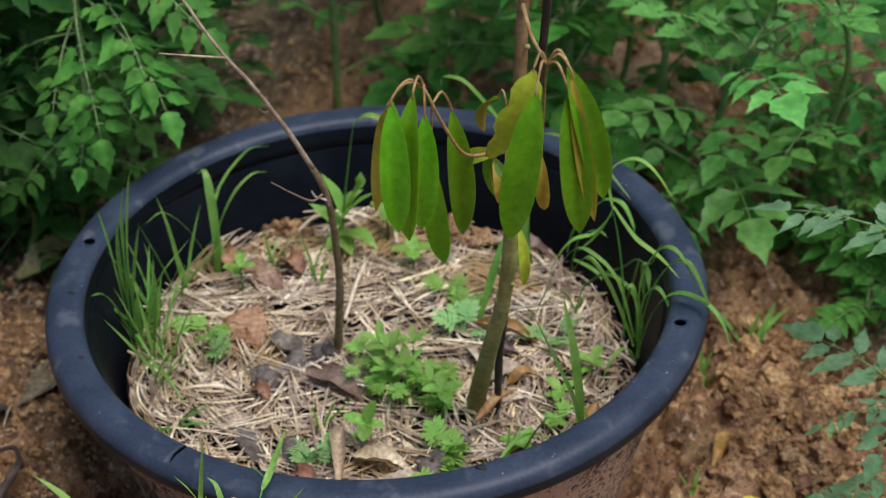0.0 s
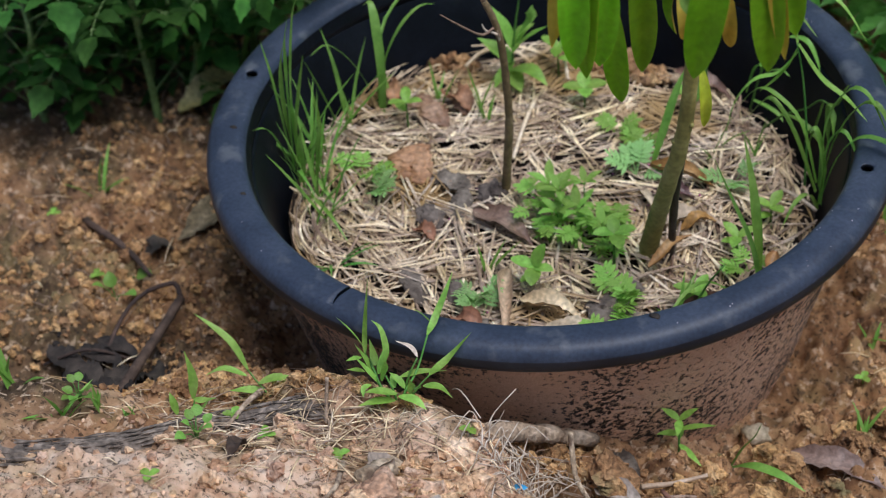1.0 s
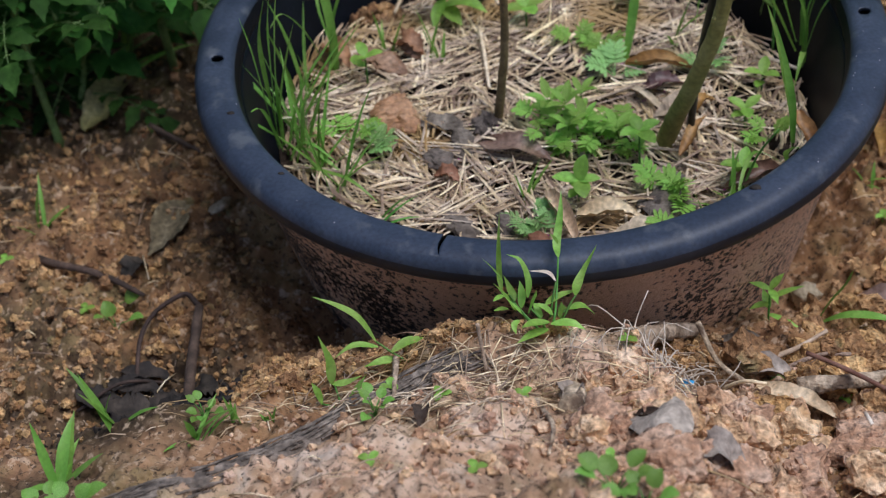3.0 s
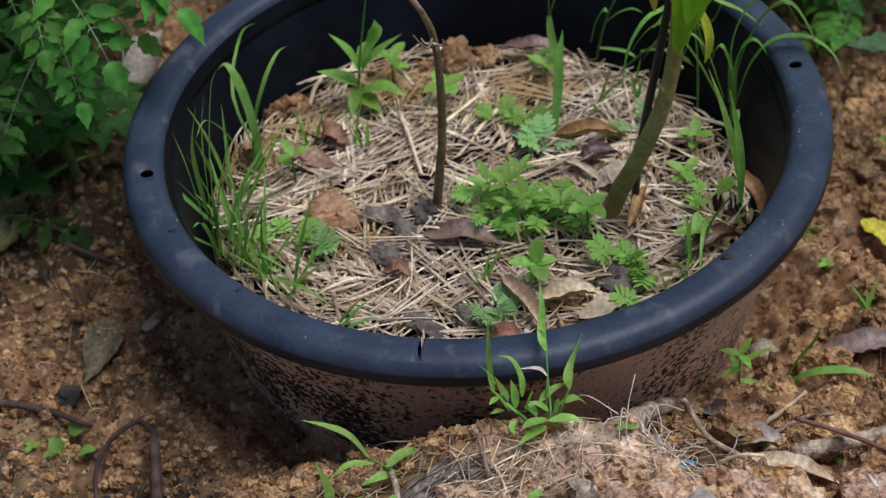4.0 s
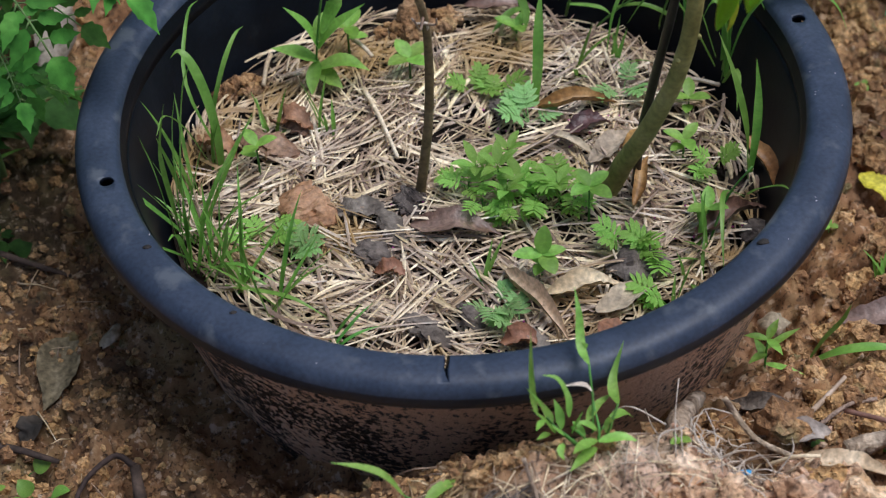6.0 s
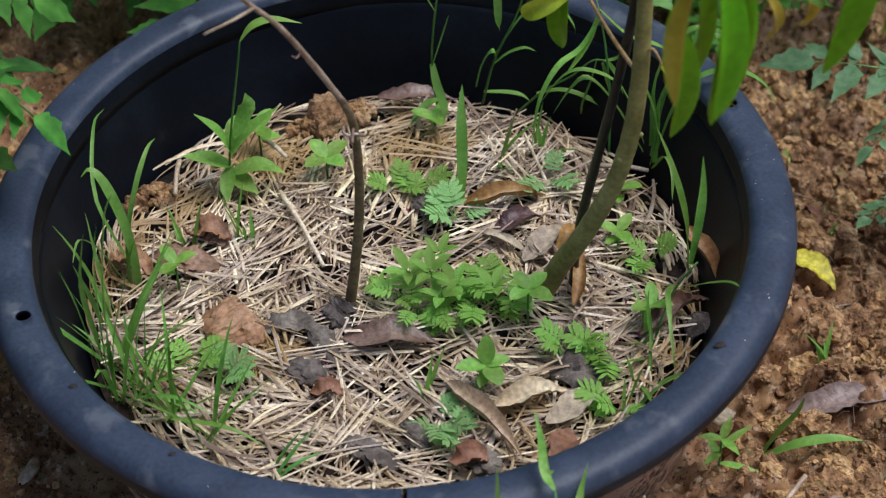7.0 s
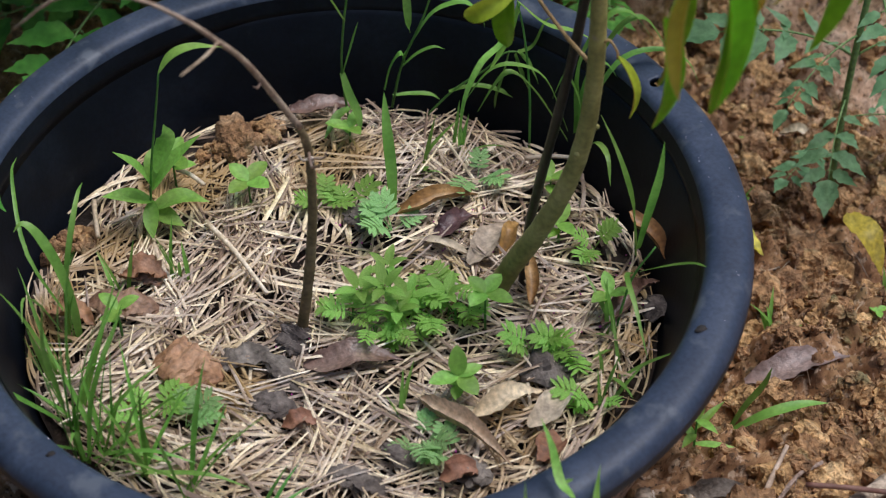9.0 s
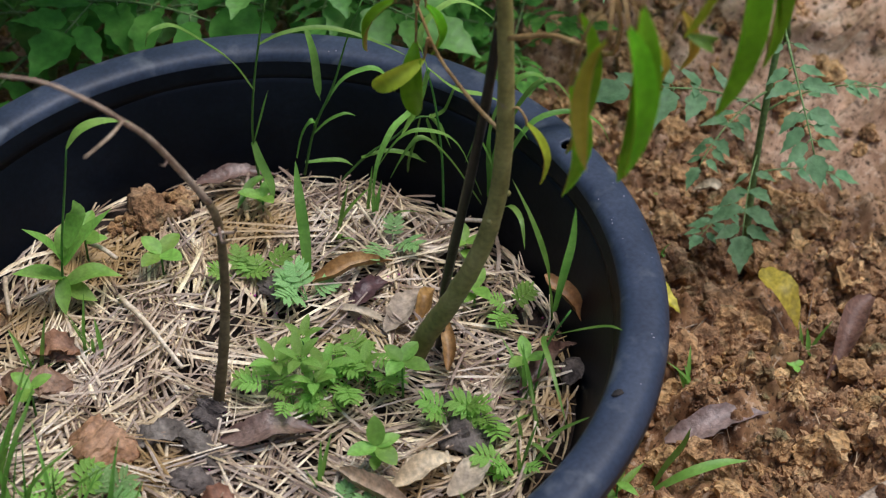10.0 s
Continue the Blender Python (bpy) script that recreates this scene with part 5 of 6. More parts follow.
def compound_leaf(seed, fine=1.0, material=M_TOMATO):
    """One feathered leaf along +x: a rib with pairs of toothed leaflets and one at the end."""
    k = random.Random(seed)
    bm = bmesh.new()
    long = .15
    pts, d, p = [], V((1, 0, .15)).normalized(), V((0, 0, 0))
    for i in range(11):
        pts.append(p.copy())
        p = p + d * long / 10
        d = (d + V((0, k.uniform(-.03, .03), -.085))).normalized()
    tube(bm, pts, .0016, .0007, 5, mi=1)
    for j, sz in ((3, .030), (5, .045), (7, .048), (9, .040)) if fine == 1 else ((2, .018), (4, .026), (5, .030), (7, .031), (8, .028), (9, .024)):
        tan = (pts[j] - pts[j - 1]).normalized()
        nor = V((0, 1, 0)).cross(tan) * -1
        for sg in (-1, 1):
            way = (V((0, sg, 0)) + tan * k.uniform(.45, .8) + nor * k.uniform(-.3, .1)).normalized()
            s = sz * k.uniform(.8, 1.2)
            stalk = pts[j] + way * .006
            tube(bm, [pts[j], stalk], .0008, .0006, 4, mi=1)
            leaflet(bm, stalk, way, s, s * k.uniform(.38, .48), (nor + V((k.uniform(-.3, .3), k.uniform(-.3, .3), 0))).normalized(), k)
        if j == 5 or j == 7:
            for sg in (-1, 1):
                way = (V((0, sg, 0)) + tan * .3).normalized()
                q = pts[j].lerp(pts[j + 1], .5)
                leaflet(bm, q, way, .014, .008, nor, k)
    leaflet(bm, pts[-1], (pts[-1] - pts[-2]).normalized(), .055 * fine, .032 * fine, V((0, 0, 1)), k)
    return finish(bm, "leaf", material, M_TOMATO_STEM)


LEAVES = [compound_leaf(900 + i) for i in range(9)]
FINE_LEAVES = [compound_leaf(930 + i, .6, M_TOMATO_MID) for i in range(5)]
MID_LEAVES = [compound_leaf(970 + i, 1.0, M_TOMATO_MID) for i in range(4)]
BLUE_LEAVES = [compound_leaf(990 + i, .6 if i < 3 else 1.0, M_TOMATO_BLUE) for i in range(5)]
PALE_LEAVES = [compound_leaf(950 + i, 1.0 if i < 3 else .7, M_TOMATO_PALE) for i in range(6)]


def tomato(x, y, height, lean=(0, 0), count=11, seed=0, size=1.0, extra=(), low=.12, reach=(), shade=False):
    k = random.Random(seed)
    base = on_ground(x, y, -.005)
    t = thing("tomato_plant", base, "leafy green tomato plant growing in the clay", "tomato plant", "tomato plants")
    top = base + V((lean[0], lean[1], height))
    sp = smooth_path([base, base.lerp(top, .35) + V((k.uniform(-.02, .02), k.uniform(-.02, .02), 0)), base.lerp(top, .7) + V((k.uniform(-.02, .02), k.uniform(-.02, .02), 0)), top], 6)
    bm = bmesh.new()
    tube(bm, sp, .0055 * size, .002, 8, .06, seed)
    part("stem", bm, M_TOMATO_STEM, t)
    n = len(sp) - 1
    todo = [(low + (1 - low) * i / max(1, count - 1), seed * 60 + i * 137.5 + k.uniform(-25, 25), k.uniform(5, 45) + 25 * (i / count), size * k.uniform(.75, 1.1) * (1 - .3 * (i / count) ** 3))
            for i in range(count)]
    for u, tip in reach:
        d = V(tip) - sp[min(n, round(u * n))]
        todo.append((u, math.degrees(math.atan2(d.y, d.x)), math.degrees(math.asin(d.z / d.length)) + 16, d.length / .185, True))
    for u, az, el, s, *fine in todo + list(extra):
        p = sp[min(n, round(u * n))] - base
        xw = aim(az, el)
        zw = (V((0, 0, 1)) - xw * xw.z).normalized()
        zw = (Matrix.Rotation(k.uniform(-.4, .4), 3, xw) @ zw).normalized()
        rot = Matrix((xw, zw.cross(xw), zw)).transposed().to_4x4()
        # leaf colour set by place: shaded copies at left, lit ones at right
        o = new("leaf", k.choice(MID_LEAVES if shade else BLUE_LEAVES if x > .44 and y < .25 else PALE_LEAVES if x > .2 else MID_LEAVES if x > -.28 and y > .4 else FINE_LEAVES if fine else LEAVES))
        o.parent = t
        o.matrix_basis = Matrix.Translation(p) @ rot @ Matrix.Scale(s, 4)
    return t


# left plants are extra tall: unseen tops added to shade the bed below
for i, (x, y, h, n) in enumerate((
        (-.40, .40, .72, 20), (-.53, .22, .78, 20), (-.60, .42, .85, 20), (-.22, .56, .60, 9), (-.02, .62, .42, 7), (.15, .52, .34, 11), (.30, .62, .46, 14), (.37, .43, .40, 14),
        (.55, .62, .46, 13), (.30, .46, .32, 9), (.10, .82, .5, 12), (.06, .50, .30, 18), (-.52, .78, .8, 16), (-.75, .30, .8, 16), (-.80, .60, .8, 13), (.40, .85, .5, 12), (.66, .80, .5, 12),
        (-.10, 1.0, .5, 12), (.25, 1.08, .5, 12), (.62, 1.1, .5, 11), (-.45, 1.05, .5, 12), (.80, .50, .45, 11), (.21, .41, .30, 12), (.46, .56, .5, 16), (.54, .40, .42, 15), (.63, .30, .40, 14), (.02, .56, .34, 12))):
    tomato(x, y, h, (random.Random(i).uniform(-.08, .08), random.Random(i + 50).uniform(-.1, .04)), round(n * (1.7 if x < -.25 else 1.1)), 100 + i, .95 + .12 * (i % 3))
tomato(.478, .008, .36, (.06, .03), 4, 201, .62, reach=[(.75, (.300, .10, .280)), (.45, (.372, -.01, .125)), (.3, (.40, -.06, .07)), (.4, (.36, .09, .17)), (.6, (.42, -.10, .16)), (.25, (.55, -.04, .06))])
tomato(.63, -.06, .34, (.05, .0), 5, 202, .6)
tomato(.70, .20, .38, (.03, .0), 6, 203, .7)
tomato(-.345, .215, .42, (.0, -.02), 4, 204, .8, low=.5,
       reach=[(.72, (-.189, .083, .276)), (.5, (-.293, .077, .212)), (.85, (-.20, .16, .36)), (.4, (-.40, .08, .16)), (.65, (-.33, .07, .27)), (.3, (-.26, .20, .13)), (.6, (-.46, .16, .25)), (.8, (-.21, .10, .30)), (.6, (-.25, .085, .25)), (.7, (-.28, .06, .24)), (.9, (-.17, .13, .33)), (.55, (-.31, .10, .19))])
tomato(-.45, .13, .30, (-.03, .02), 10, 205, .8)
tomato(-.60, .15, .75, (.08, .0), 30, 208, .9)
tomato(-.70, .20, .75, (.1, .0), 26, 209, .9)
tomato(-.57, .30, .70, (.08, -.05), 30, 210, .9)
tomato(-.66, .02, .30, (.0, .0), 12, 211, .8)
tomato(-.47, .32, .75, (.1, -.08), 30, 206, .9)
tomato(-.36, .50, .75, (.08, -.1), 26, 207, .9)

# low plants in the shade get the darker leaf copy
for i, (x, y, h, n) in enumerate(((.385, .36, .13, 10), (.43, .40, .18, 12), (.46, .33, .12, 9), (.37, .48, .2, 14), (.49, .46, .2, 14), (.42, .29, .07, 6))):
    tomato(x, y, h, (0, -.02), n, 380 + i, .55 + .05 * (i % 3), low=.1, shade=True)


kt = random.Random(55)
for i, (x, y) in enumerate(((-.50, .25), (-.455, .285), (-.49, .195), (-.435, .17), (-.395, .25), (-.54, .17), (-.42, .33), (-.56, .10))):
    tomato(x, y, kt.uniform(.12, .2), (0, 0), 14, 360 + i, kt.uniform(.55, .75), low=.05)
for i in range(13):
    x, y = kt.uniform(-.85, -.36), kt.uniform(.16, .75)
    tomato(x, y, kt.uniform(.25, .5), (kt.uniform(-.05, .05), kt.uniform(-.08, .02)), 22, 300 + i, kt.uniform(.75, 1.0), low=.05)
for i in range(3):
    tomato(kt.uniform(-.3, .1), kt.uniform(.42, .8), kt.uniform(.2, .36), (0, 0), 14, 330 + i, kt.uniform(.7, .9), low=.05)


# ---- clods of clay ----
def clear(x, y):
    """True where no leaf, stick or hole keeps the clods away."""
    p = V((x, y))
    for ax, ay, bx, by, d in ((.248, -.157, .327, -.184, .022), (.338, .006, .354, -.05, .018), (.439, -.044, .425, -.116, .018), (.165, -.328, .40, -.315, .012),
                              (.090, -.322, .091, -.322, .026), (.052, -.303, .125, -.296, .012), (.135, -.325, .195, -.352, .012)):
        a, b = V((ax, ay)), V((bx, by))
        u = max(0.0, min(1.0, (p - a).dot(b - a) / (b - a).length_squared))
        if (p - a.lerp(b, u)).length < d:
            return False
    return True


def clods(name, label, material, seed, total, zones):
    verts, faces = [], []
    k = random.Random(seed)
    coarse, small = [], []
    for s in range(18):
        bm = bmesh.new()
        bmesh.ops.create_icosphere(bm, subdivisions=3 if s < 9 else 2 if s < 14 else 1, radius=1)
        o = V((s * 4.3, s * 2.2, s))
        (coarse if s < 9 else small).append(([broken(v.co.copy(), planes(s + 70)) * (1 + .35 * noise.noise(v.co * 1.3 + o) + .34 * noise.noise(v.co * 2.9 + o) + .26 * noise.noise(v.co * 6.5 + o)) for v in bm.verts],
                                             [[v.index for v in f.verts] for f in bm.faces]))
        bm.free()
    made = 0
    while made < total:
        x0, x1, y0, y1 = zones[min(len(zones) - 1, int(k.random() * len(zones)))]
        x, y = k.uniform(x0, x1), k.uniform(y0, y1)
        if math.hypot(x - PX, y - PY) < .262 or not clear(x, y):
            continue
        made += 1
        if x > .1 and math.hypot(x - PX, y - PY) < .325 and k.random() < .75:
            continue
        rich = fbm(x, y, 7, 2, 4.0)
        s = k.uniform(.0012, .0036) if k.random() < .66 else k.uniform(.0036, .0075) * (1 + .6 * rich)
        if x < -.1:
            s *= .7
        if k.random() < .035 and x > .0:
            s = k.uniform(.009, .019)
        pts, fcs = k.choice(coarse if s > .0045 else small)
        rot = Euler((k.uniform(0, 6), k.uniform(0, 6), k.uniform(0, 6))).to_matrix()
        c = on_ground(x, y, s * .25)
        b = len(verts)
        verts += [(c + rot @ (q * s)).to_tuple() for q in pts]
        faces += [[b + i for i in f] for f in fcs]
    me = bpy.data.meshes.new(name)
    me.from_pydata(verts, [], faces)
    me.materials.append(material)
    return tagged(new(name, me), label, "litter" if material is M_BLACK_LEAF else "clods", kind="stuff")


clods("clay_clods", "crumbly clods of orange clay scattered on the ground", M_CLAY, 12, 9800,
      ((.22, .56, -.36, .25), (.22, .56, -.36, .25), (.22, .56, -.36, .25), (.22, .56, -.36, .25), (.12, .5, -.52, -.28), (.05, .32, -.32, -.16), (-.55, -.25, -.3, .3), (-.6, .7, .25, .7)))
clods("clay_crumbs", "fine crumbs of orange clay beside the pot", M_CLAY, 14, 3200, ((-.50, -.20, -.34, .12), (-.50, -.20, -.34, .12), (-.25, .0, -.33, -.24)))
clods("far_clods", "clods of orange clay under the plants", M_CLAY, 16, 4200, ((.5, 1.1, -.1, .7), (.3, .9, .2, .9), (-.35, .35, .40, .95), (-.35, .35, .40, .95)))
clods("black_litter", "blackened crumbs of rotten leaves in the hollow", M_BLACK_LEAF, 15, 520, ((-.41, -.25, -.335, -.19), (-.35, -.26, -.34, -.21), (-.37, -.28, -.29, -.20)))
clods("dry_clay_clods", "crumbs of dry pale clay on the bank", M_CLAY_DRY, 13, 1700, ((.03, .26, -.62, -.30), (.03, .26, -.62, -.30), (-.25, .12, -.62, -.36)))
for i, (x, y, s) in enumerate(((.013, -.437, .022), (.098, -.482, .03), (.20, -.40, .032), (.245, -.385, .026), (.30, -.36, .03), (.15, -.43, .024), (.05, -.50, .025), (.27, -.30, .018), (.36, -.27, .02),
                               (.36, -.13, .018), (.39, -.06, .02), (.31, .02, .016), (.35, .06, .018), (.42, .10, .02), (.38, -.20, .02), (.45, -.20, .022), (.33, .14, .018), (.47, -.10, .016),
                               (.52, .10, .02), (.125, -.37, .017), (.36, -.31, .02))):
    lump("clay_clod", on_ground(x, y, s * .2), (s, s * .85, s * .65), M_CLAY_DRY if x < .26 and y < -.36 else M_CLAY, "large broken clod of orange clay on the ground", "clod", "large clods", seed=20 + i, jag=.55, sub=4)
lump("clay_clod", on_ground(.212, -.122, .008), (.013, .012, .012), M_STONE, "pale grey lump of dried mud beside the pot", "clod", "large clods", seed=60)
lump("pale_chip", on_ground(-.291, .012, .004), (.014, .0052, .005), M_STONE, "small pale chip lying on the clay", "chip", seed=61)

# ---- the bank in front: old wood, stalks, roots ----
log_line = [(-.36, -.50), (-.30, -.478), (-.25, -.457), (-.2, -.432), (-.165, -.405), (-.123, -.365), (-.088, -.345), (-.04, -.328), (.03, -.310)]
log = thing("buried_log", on_ground(-.15, -.35), "weathered grey-brown log half buried in the clay bank", "log")
bm = bmesh.new()
lp = smooth_path([V((x, y, sum(ground_height(x + d, y + e) for d in (-.02, 0, .02) for e in (-.02, 0, .02)) / 9 + .0035)) for x, y in log_line], 6)
tube(bm, [p - V((0, 0, .0085)) for p in lp], .0105, .008, 12, .25, 9)
part("core", bm, M_WOOD, log)
kk = random.Random(31)
for i in range(120):
    j = kk.randint(0, len(lp) - 9)
    off = V((kk.uniform(-.004, .004), kk.uniform(-.015, .012), 0))
    off.z = math.sqrt(max(0.0, .0110 ** 2 - off.y ** 2 * .5)) - .010 + kk.uniform(-.002, .002)
    bm = bmesh.new()
    tube(bm, [q + off + V((0, kk.uniform(-.0012, .0012), kk.uniform(-.001, .001))) for q in lp[j:j + kk.randint(5, 9)]], kk.uniform(.0005, .0014), .0004, 5, .3, i)
    part("splinter", bm, M_WOOD, log)


def stick(pts, r0, r1, material, label, name="stick", group="dry sticks", lift=.004, seed=0):
    P = [on_ground(p[0], p[1], lift if len(p) < 3 else p[2]) for p in pts]
    if r0 > .005:
        rise = max(on_ground(*P[0].lerp(P[-1], u / 12).to_2d()).z - P[0].lerp(P[-1], u / 12).z for u in range(13))
        for n, p in enumerate(P):
            p.z = P[0].z + (P[-1].z - P[0].z) * n / (len(P) - 1) + max(0.0, rise) * .5
    bm = bmesh.new()
    tube(bm, smooth_path(P, 5), r0, r1, 9, .26 if r0 > .006 else .14, seed)
    return solo(name, bm, material, P[0], label, "stick", group)


stick([(.165, -.328, .006), (.24, -.325, .012), (.30, -.318, .012), (.40, -.315, .01)], .0065, .0055, M_STICK, "pale weathered dead stick on the clay", seed=1)
bm = bmesh.new()
tube(bm, smooth_path([(.046, -.312, .170), (.062, -.280, .142), (.084, -.248, .112), (.102, -.224, .088)], 6), .0078, .0060, 12, .22, 2)
solo("stick", bm, M_STICK, (.046, -.312, .170), "pale broken piece of bark leaning at the pot", "stick", "dry sticks")
bm = bmesh.new()
tube(bm, smooth_path([(.176, -.300, .132), (.200, -.325, .138), (.232, -.360, .142), (.262, -.395, .136)], 6), .0019, .0017, 8, .08, 3)
solo("stick", bm, M_TWIG_RED, (.176, -.300, .132), "thin straight reddish-brown twig across the clods", "stick", "dry sticks")
stick([(.205, -.372, .016), (.214, -.42, .012)], .0016, .0013, M_ROOT, "short pale dry stalk on the clay", seed=16)
stick([(.156, -.283, .012), (.178, -.268, .016), (.200, -.255, .012)], .0021, .0016, M_STRAW_ONE, "short pale dry stalk on the clay", seed=17)
stick([(.112, -.318, .020), (.125, -.330, .018), (.140, -.338, .014)], .0016, .0012, M_STRAW_ONE, "short pale dry stalk on the clay", seed=18)
stick([(.098, -.272, .035), (.110, -.300, .025), (.13, -.325, .008)], .0022, .0018, M_STICK, "pale dry stalk leaning by the pot", seed=4)
stick([(.16, -.29), (.19, -.278, .01), (.215, -.276, .008)], .0018, .0014, M_STICK, "short pale dry stalk on the clay", seed=5)
stick([(.205, -.345, .012), (.215, -.372, .006)], .0016, .0014, M_STICK, "short pale dry stalk on the clay", seed=6)
stick([(-.126, -.324, .012), (-.126, -.35, .016), (-.127, -.385, .008)], .0028, .0014, M_STICK, "pale dry blade of straw on the bank", seed=7)
stick([(-.066, -.335, .018), (-.062, -.355, .008)], .0014, .0012, M_STICK, "short pale dry stalk on the clay", seed=8)
stick([(-.45, -.035), (-.389, -.071, .006), (-.35, -.098)], .004, .002, M_DARK_TWIG, "dark twig on the clay", seed=9)
stick([(-.300, -.280, .006), (-.300, -.2, .024), (-.297, -.140, .030)], .0049, .0042, M_DARK_TWIG, "thick dark dead stick leaning in the hollow", seed=15)
stick([(-.297, -.140, .032), (-.312, -.128, .030), (-.345, -.150, .026), (-.350, -.22, .004)], .0024, .0017, M_DARK_TWIG, "bent dark dead twig in the hollow", seed=10)
stick([(-.395, -.225, .010), (-.36, -.206, .012), (-.325, -.19, .008)], .0016, .0014, M_DARK_TWIG, "dark dead twig in the hollow", seed=11)
stick([(-.003, -.374, .001), (-.004, -.395, .003), (-.006, -.416, .004)], .0095, .0085, M_STICK, "pale stub of a root in the clay bank", seed=19)
stick([(-.36, .115), (-.33, .095, .006), (-.31, .09)], .003, .002, M_DARK_TWIG, "dark twig on the clay", seed=12)
stick([(.36, -.265), (.42, -.262, .01), (.50, -.24)], .006, .005, M_STICK, "pale weathered dead stick on the clay", seed=13)
stick([(-.03, -.40), (-.02, -.44, .006), (-.025, -.48, .006)], .0022, .0012, M_STICK, "pale root on the clay bank", seed=14)

bm = bmesh.new()
for i in range(95):
    x, y = .076 + kk.gauss(0, .016), -.322 + kk.gauss(0, .012)
    a, l = kk.uniform(0, 360), kk.uniform(.012, .042)
    p0 = on_ground(x, y, kk.uniform(.0, .012))
    e = p0 + aim(a, kk.uniform(-5, 25)) * l
    e.z = max(e.z, ground_height(e.x, e.y) + .001)
    tube(bm, smooth_path([p0, p0.lerp(e, .5) + V((kk.uniform(-.01, .01), kk.uniform(-.01, .01), kk.uniform(0, .012))), e], 3), .0007, .0004, 4)
solo("root_tangle", bm, M_ROOT, on_ground(.078, -.332), "tangle of fine pale dry roots over a hole", "roots", kind="stuff")
bm = bmesh.new()
for i in range(1050):
    z = kk.random()
    if i >= 900:
        x, y = kk.gauss(-.07, .035), kk.gauss(-.385, .028)
    elif z < .45:
        x, y = kk.gauss(-.04, .09), kk.gauss(-.345, .035)
    elif z < .62:
        x, y = kk.gauss(.02, .06), kk.gauss(-.285, .012)
    elif z < .8:
        x, y = kk.uniform(-.25, .35), kk.uniform(-.5, -.27)
    else:
        x, y = kk.choice(((kk.uniform(-.5, -.3), kk.uniform(-.25, .2)), (kk.uniform(.28, .5), kk.uniform(-.3, .2))))
    if math.hypot(x - PX, y - PY) < .268:
        continue
    a, l = kk.gauss(25, 50) + 180 * kk.randint(0, 1), kk.uniform(.008, .04)
    p0 = on_ground(x, y, .002)
    e = p0 + aim(a, 0) * l
    e.z = ground_height(e.x, e.y) + kk.uniform(.001, .006)
    if math.hypot(e.x - PX, e.y - PY) < .265:
        continue
    tube(bm, [p0, p0.lerp(e, .5) + V((0, 0, .003)), e], kk.uniform(.0003, .0009), .0003, 4)
solo("straw_scraps", bm, M_STRAW, on_ground(0, -.36), "scraps of dry straw strewn on the clay", "straw", kind="stuff")
bm = bmesh.new()
c = on_ground(.078, -.345, .006)
blade(bm, [c, c + V((.002, .001, .002)), c + V((.005, .001, .001)), c + V((.008, -.001, .002))], .005, lambda u: .9, .3, across=3, ruffle=.2)
solo("plastic_scrap", bm, M_BLUE, c, "tiny crumpled scrap of blue plastic", "litter")

G = dict(ground=True, group="fallen leaves on the ground")
dry_leaf((.248, -.157, .048), (.327, -.184, .054), .028, M_LEAF_PINK, "grey-brown dry leaf on the clay", .35, .006, seed=31, **G)
dry_leaf((.341, -.003, .038), (.354, -.05, .030), .022, M_LEAF_YELLOW, "fallen bright yellow leaf on the clay", .2, .006, seed=32, **G)
dry_leaf((.432, -.062, .046), (.422, -.116, .026), .025, M_LEAF_YELLOW, "fallen yellow leaf with brown spots", .2, .012, seed=33, **G)
dry_leaf((.478, -.138, .05), (.405, -.168), .024, M_LEAF_BROWN, "dark brown dry leaf on the clay", .5, .01, seed=34, **G)
dry_leaf((.31, .075), (.30, .02), .016, M_LEAF_OCHRE, "ochre dry leaf beside the pot", .6, .006, seed=35, **G)
dry_leaf((.40, .055), (.375, .02), .02, M_LEAF_RUST, "pinkish-brown dry leaf on the clay", .3, .004, seed=36, **G)
dry_leaf((.475, .075), (.49, .045), .014, M_LEAF_PALE, "pale dry leaf on the clay", .5, .008, seed=37, **G)
dry_leaf((-.318, .022), (-.354, -.036), .036, M_LEAF_MOSSY, "flat mossy brown rotting leaf on the clay", .15, .003, seed=38, **G)
dry_leaf((-.375, -.062), (-.352, -.048), .022, M_BLACK_LEAF, "dark rotting leaf on the clay", .3, .008, seed=39, **G)
dry_leaf((-.425, .13), (-.385, .215), .040, M_LEAF_OLIVE, "fallen yellowish-grey leaf under the plants", .4, .01, seed=40, **G)
dry_leaf((-.29, .36), (-.25, .44), .045, M_GREY_LEAF, "fallen grey-brown leaf under the plants", .4, .01, seed=41, **G)
for i, (x0, y0, x1, y1, w) in enumerate(((-.372, -.196, -.325, -.206, .020), (-.306, -.202, -.278, -.230, .026), (-.365, -.215, -.328, -.250, .030), (-.345, -.240, -.300, -.264, .032), (-.380, -.245, -.340, -.275, .030),
                                              (-.330, -.212, -.298, -.250, .026), (-.355, -.262, -.310, -.282, .028),
                                              (-.335, -.290, -.292, -.305, .030), (-.315, -.318, -.276, -.330, .026), (-.362, -.182, -.318, -.190, .018), (-.395, -.205, -.352, -.228, .024))):
    dry_leaf((x0, y0), (x1, y1), w, M_BLACK_LEAF, "blackened rotting leaf in the hollow", .12, .003, seed=42 + i, ruffle=.12, **G)
dry_leaf((.128, -.297), (.166, -.316), .024, M_GREY_LEAF, "grey-brown dry leaf by the stick", .5, .008, seed=51, **G)
dry_leaf((.120, -.240), (.156, -.287), .022, M_LITTER, "dark curled dry leaf on the clay", .6, .008, seed=52, **G)
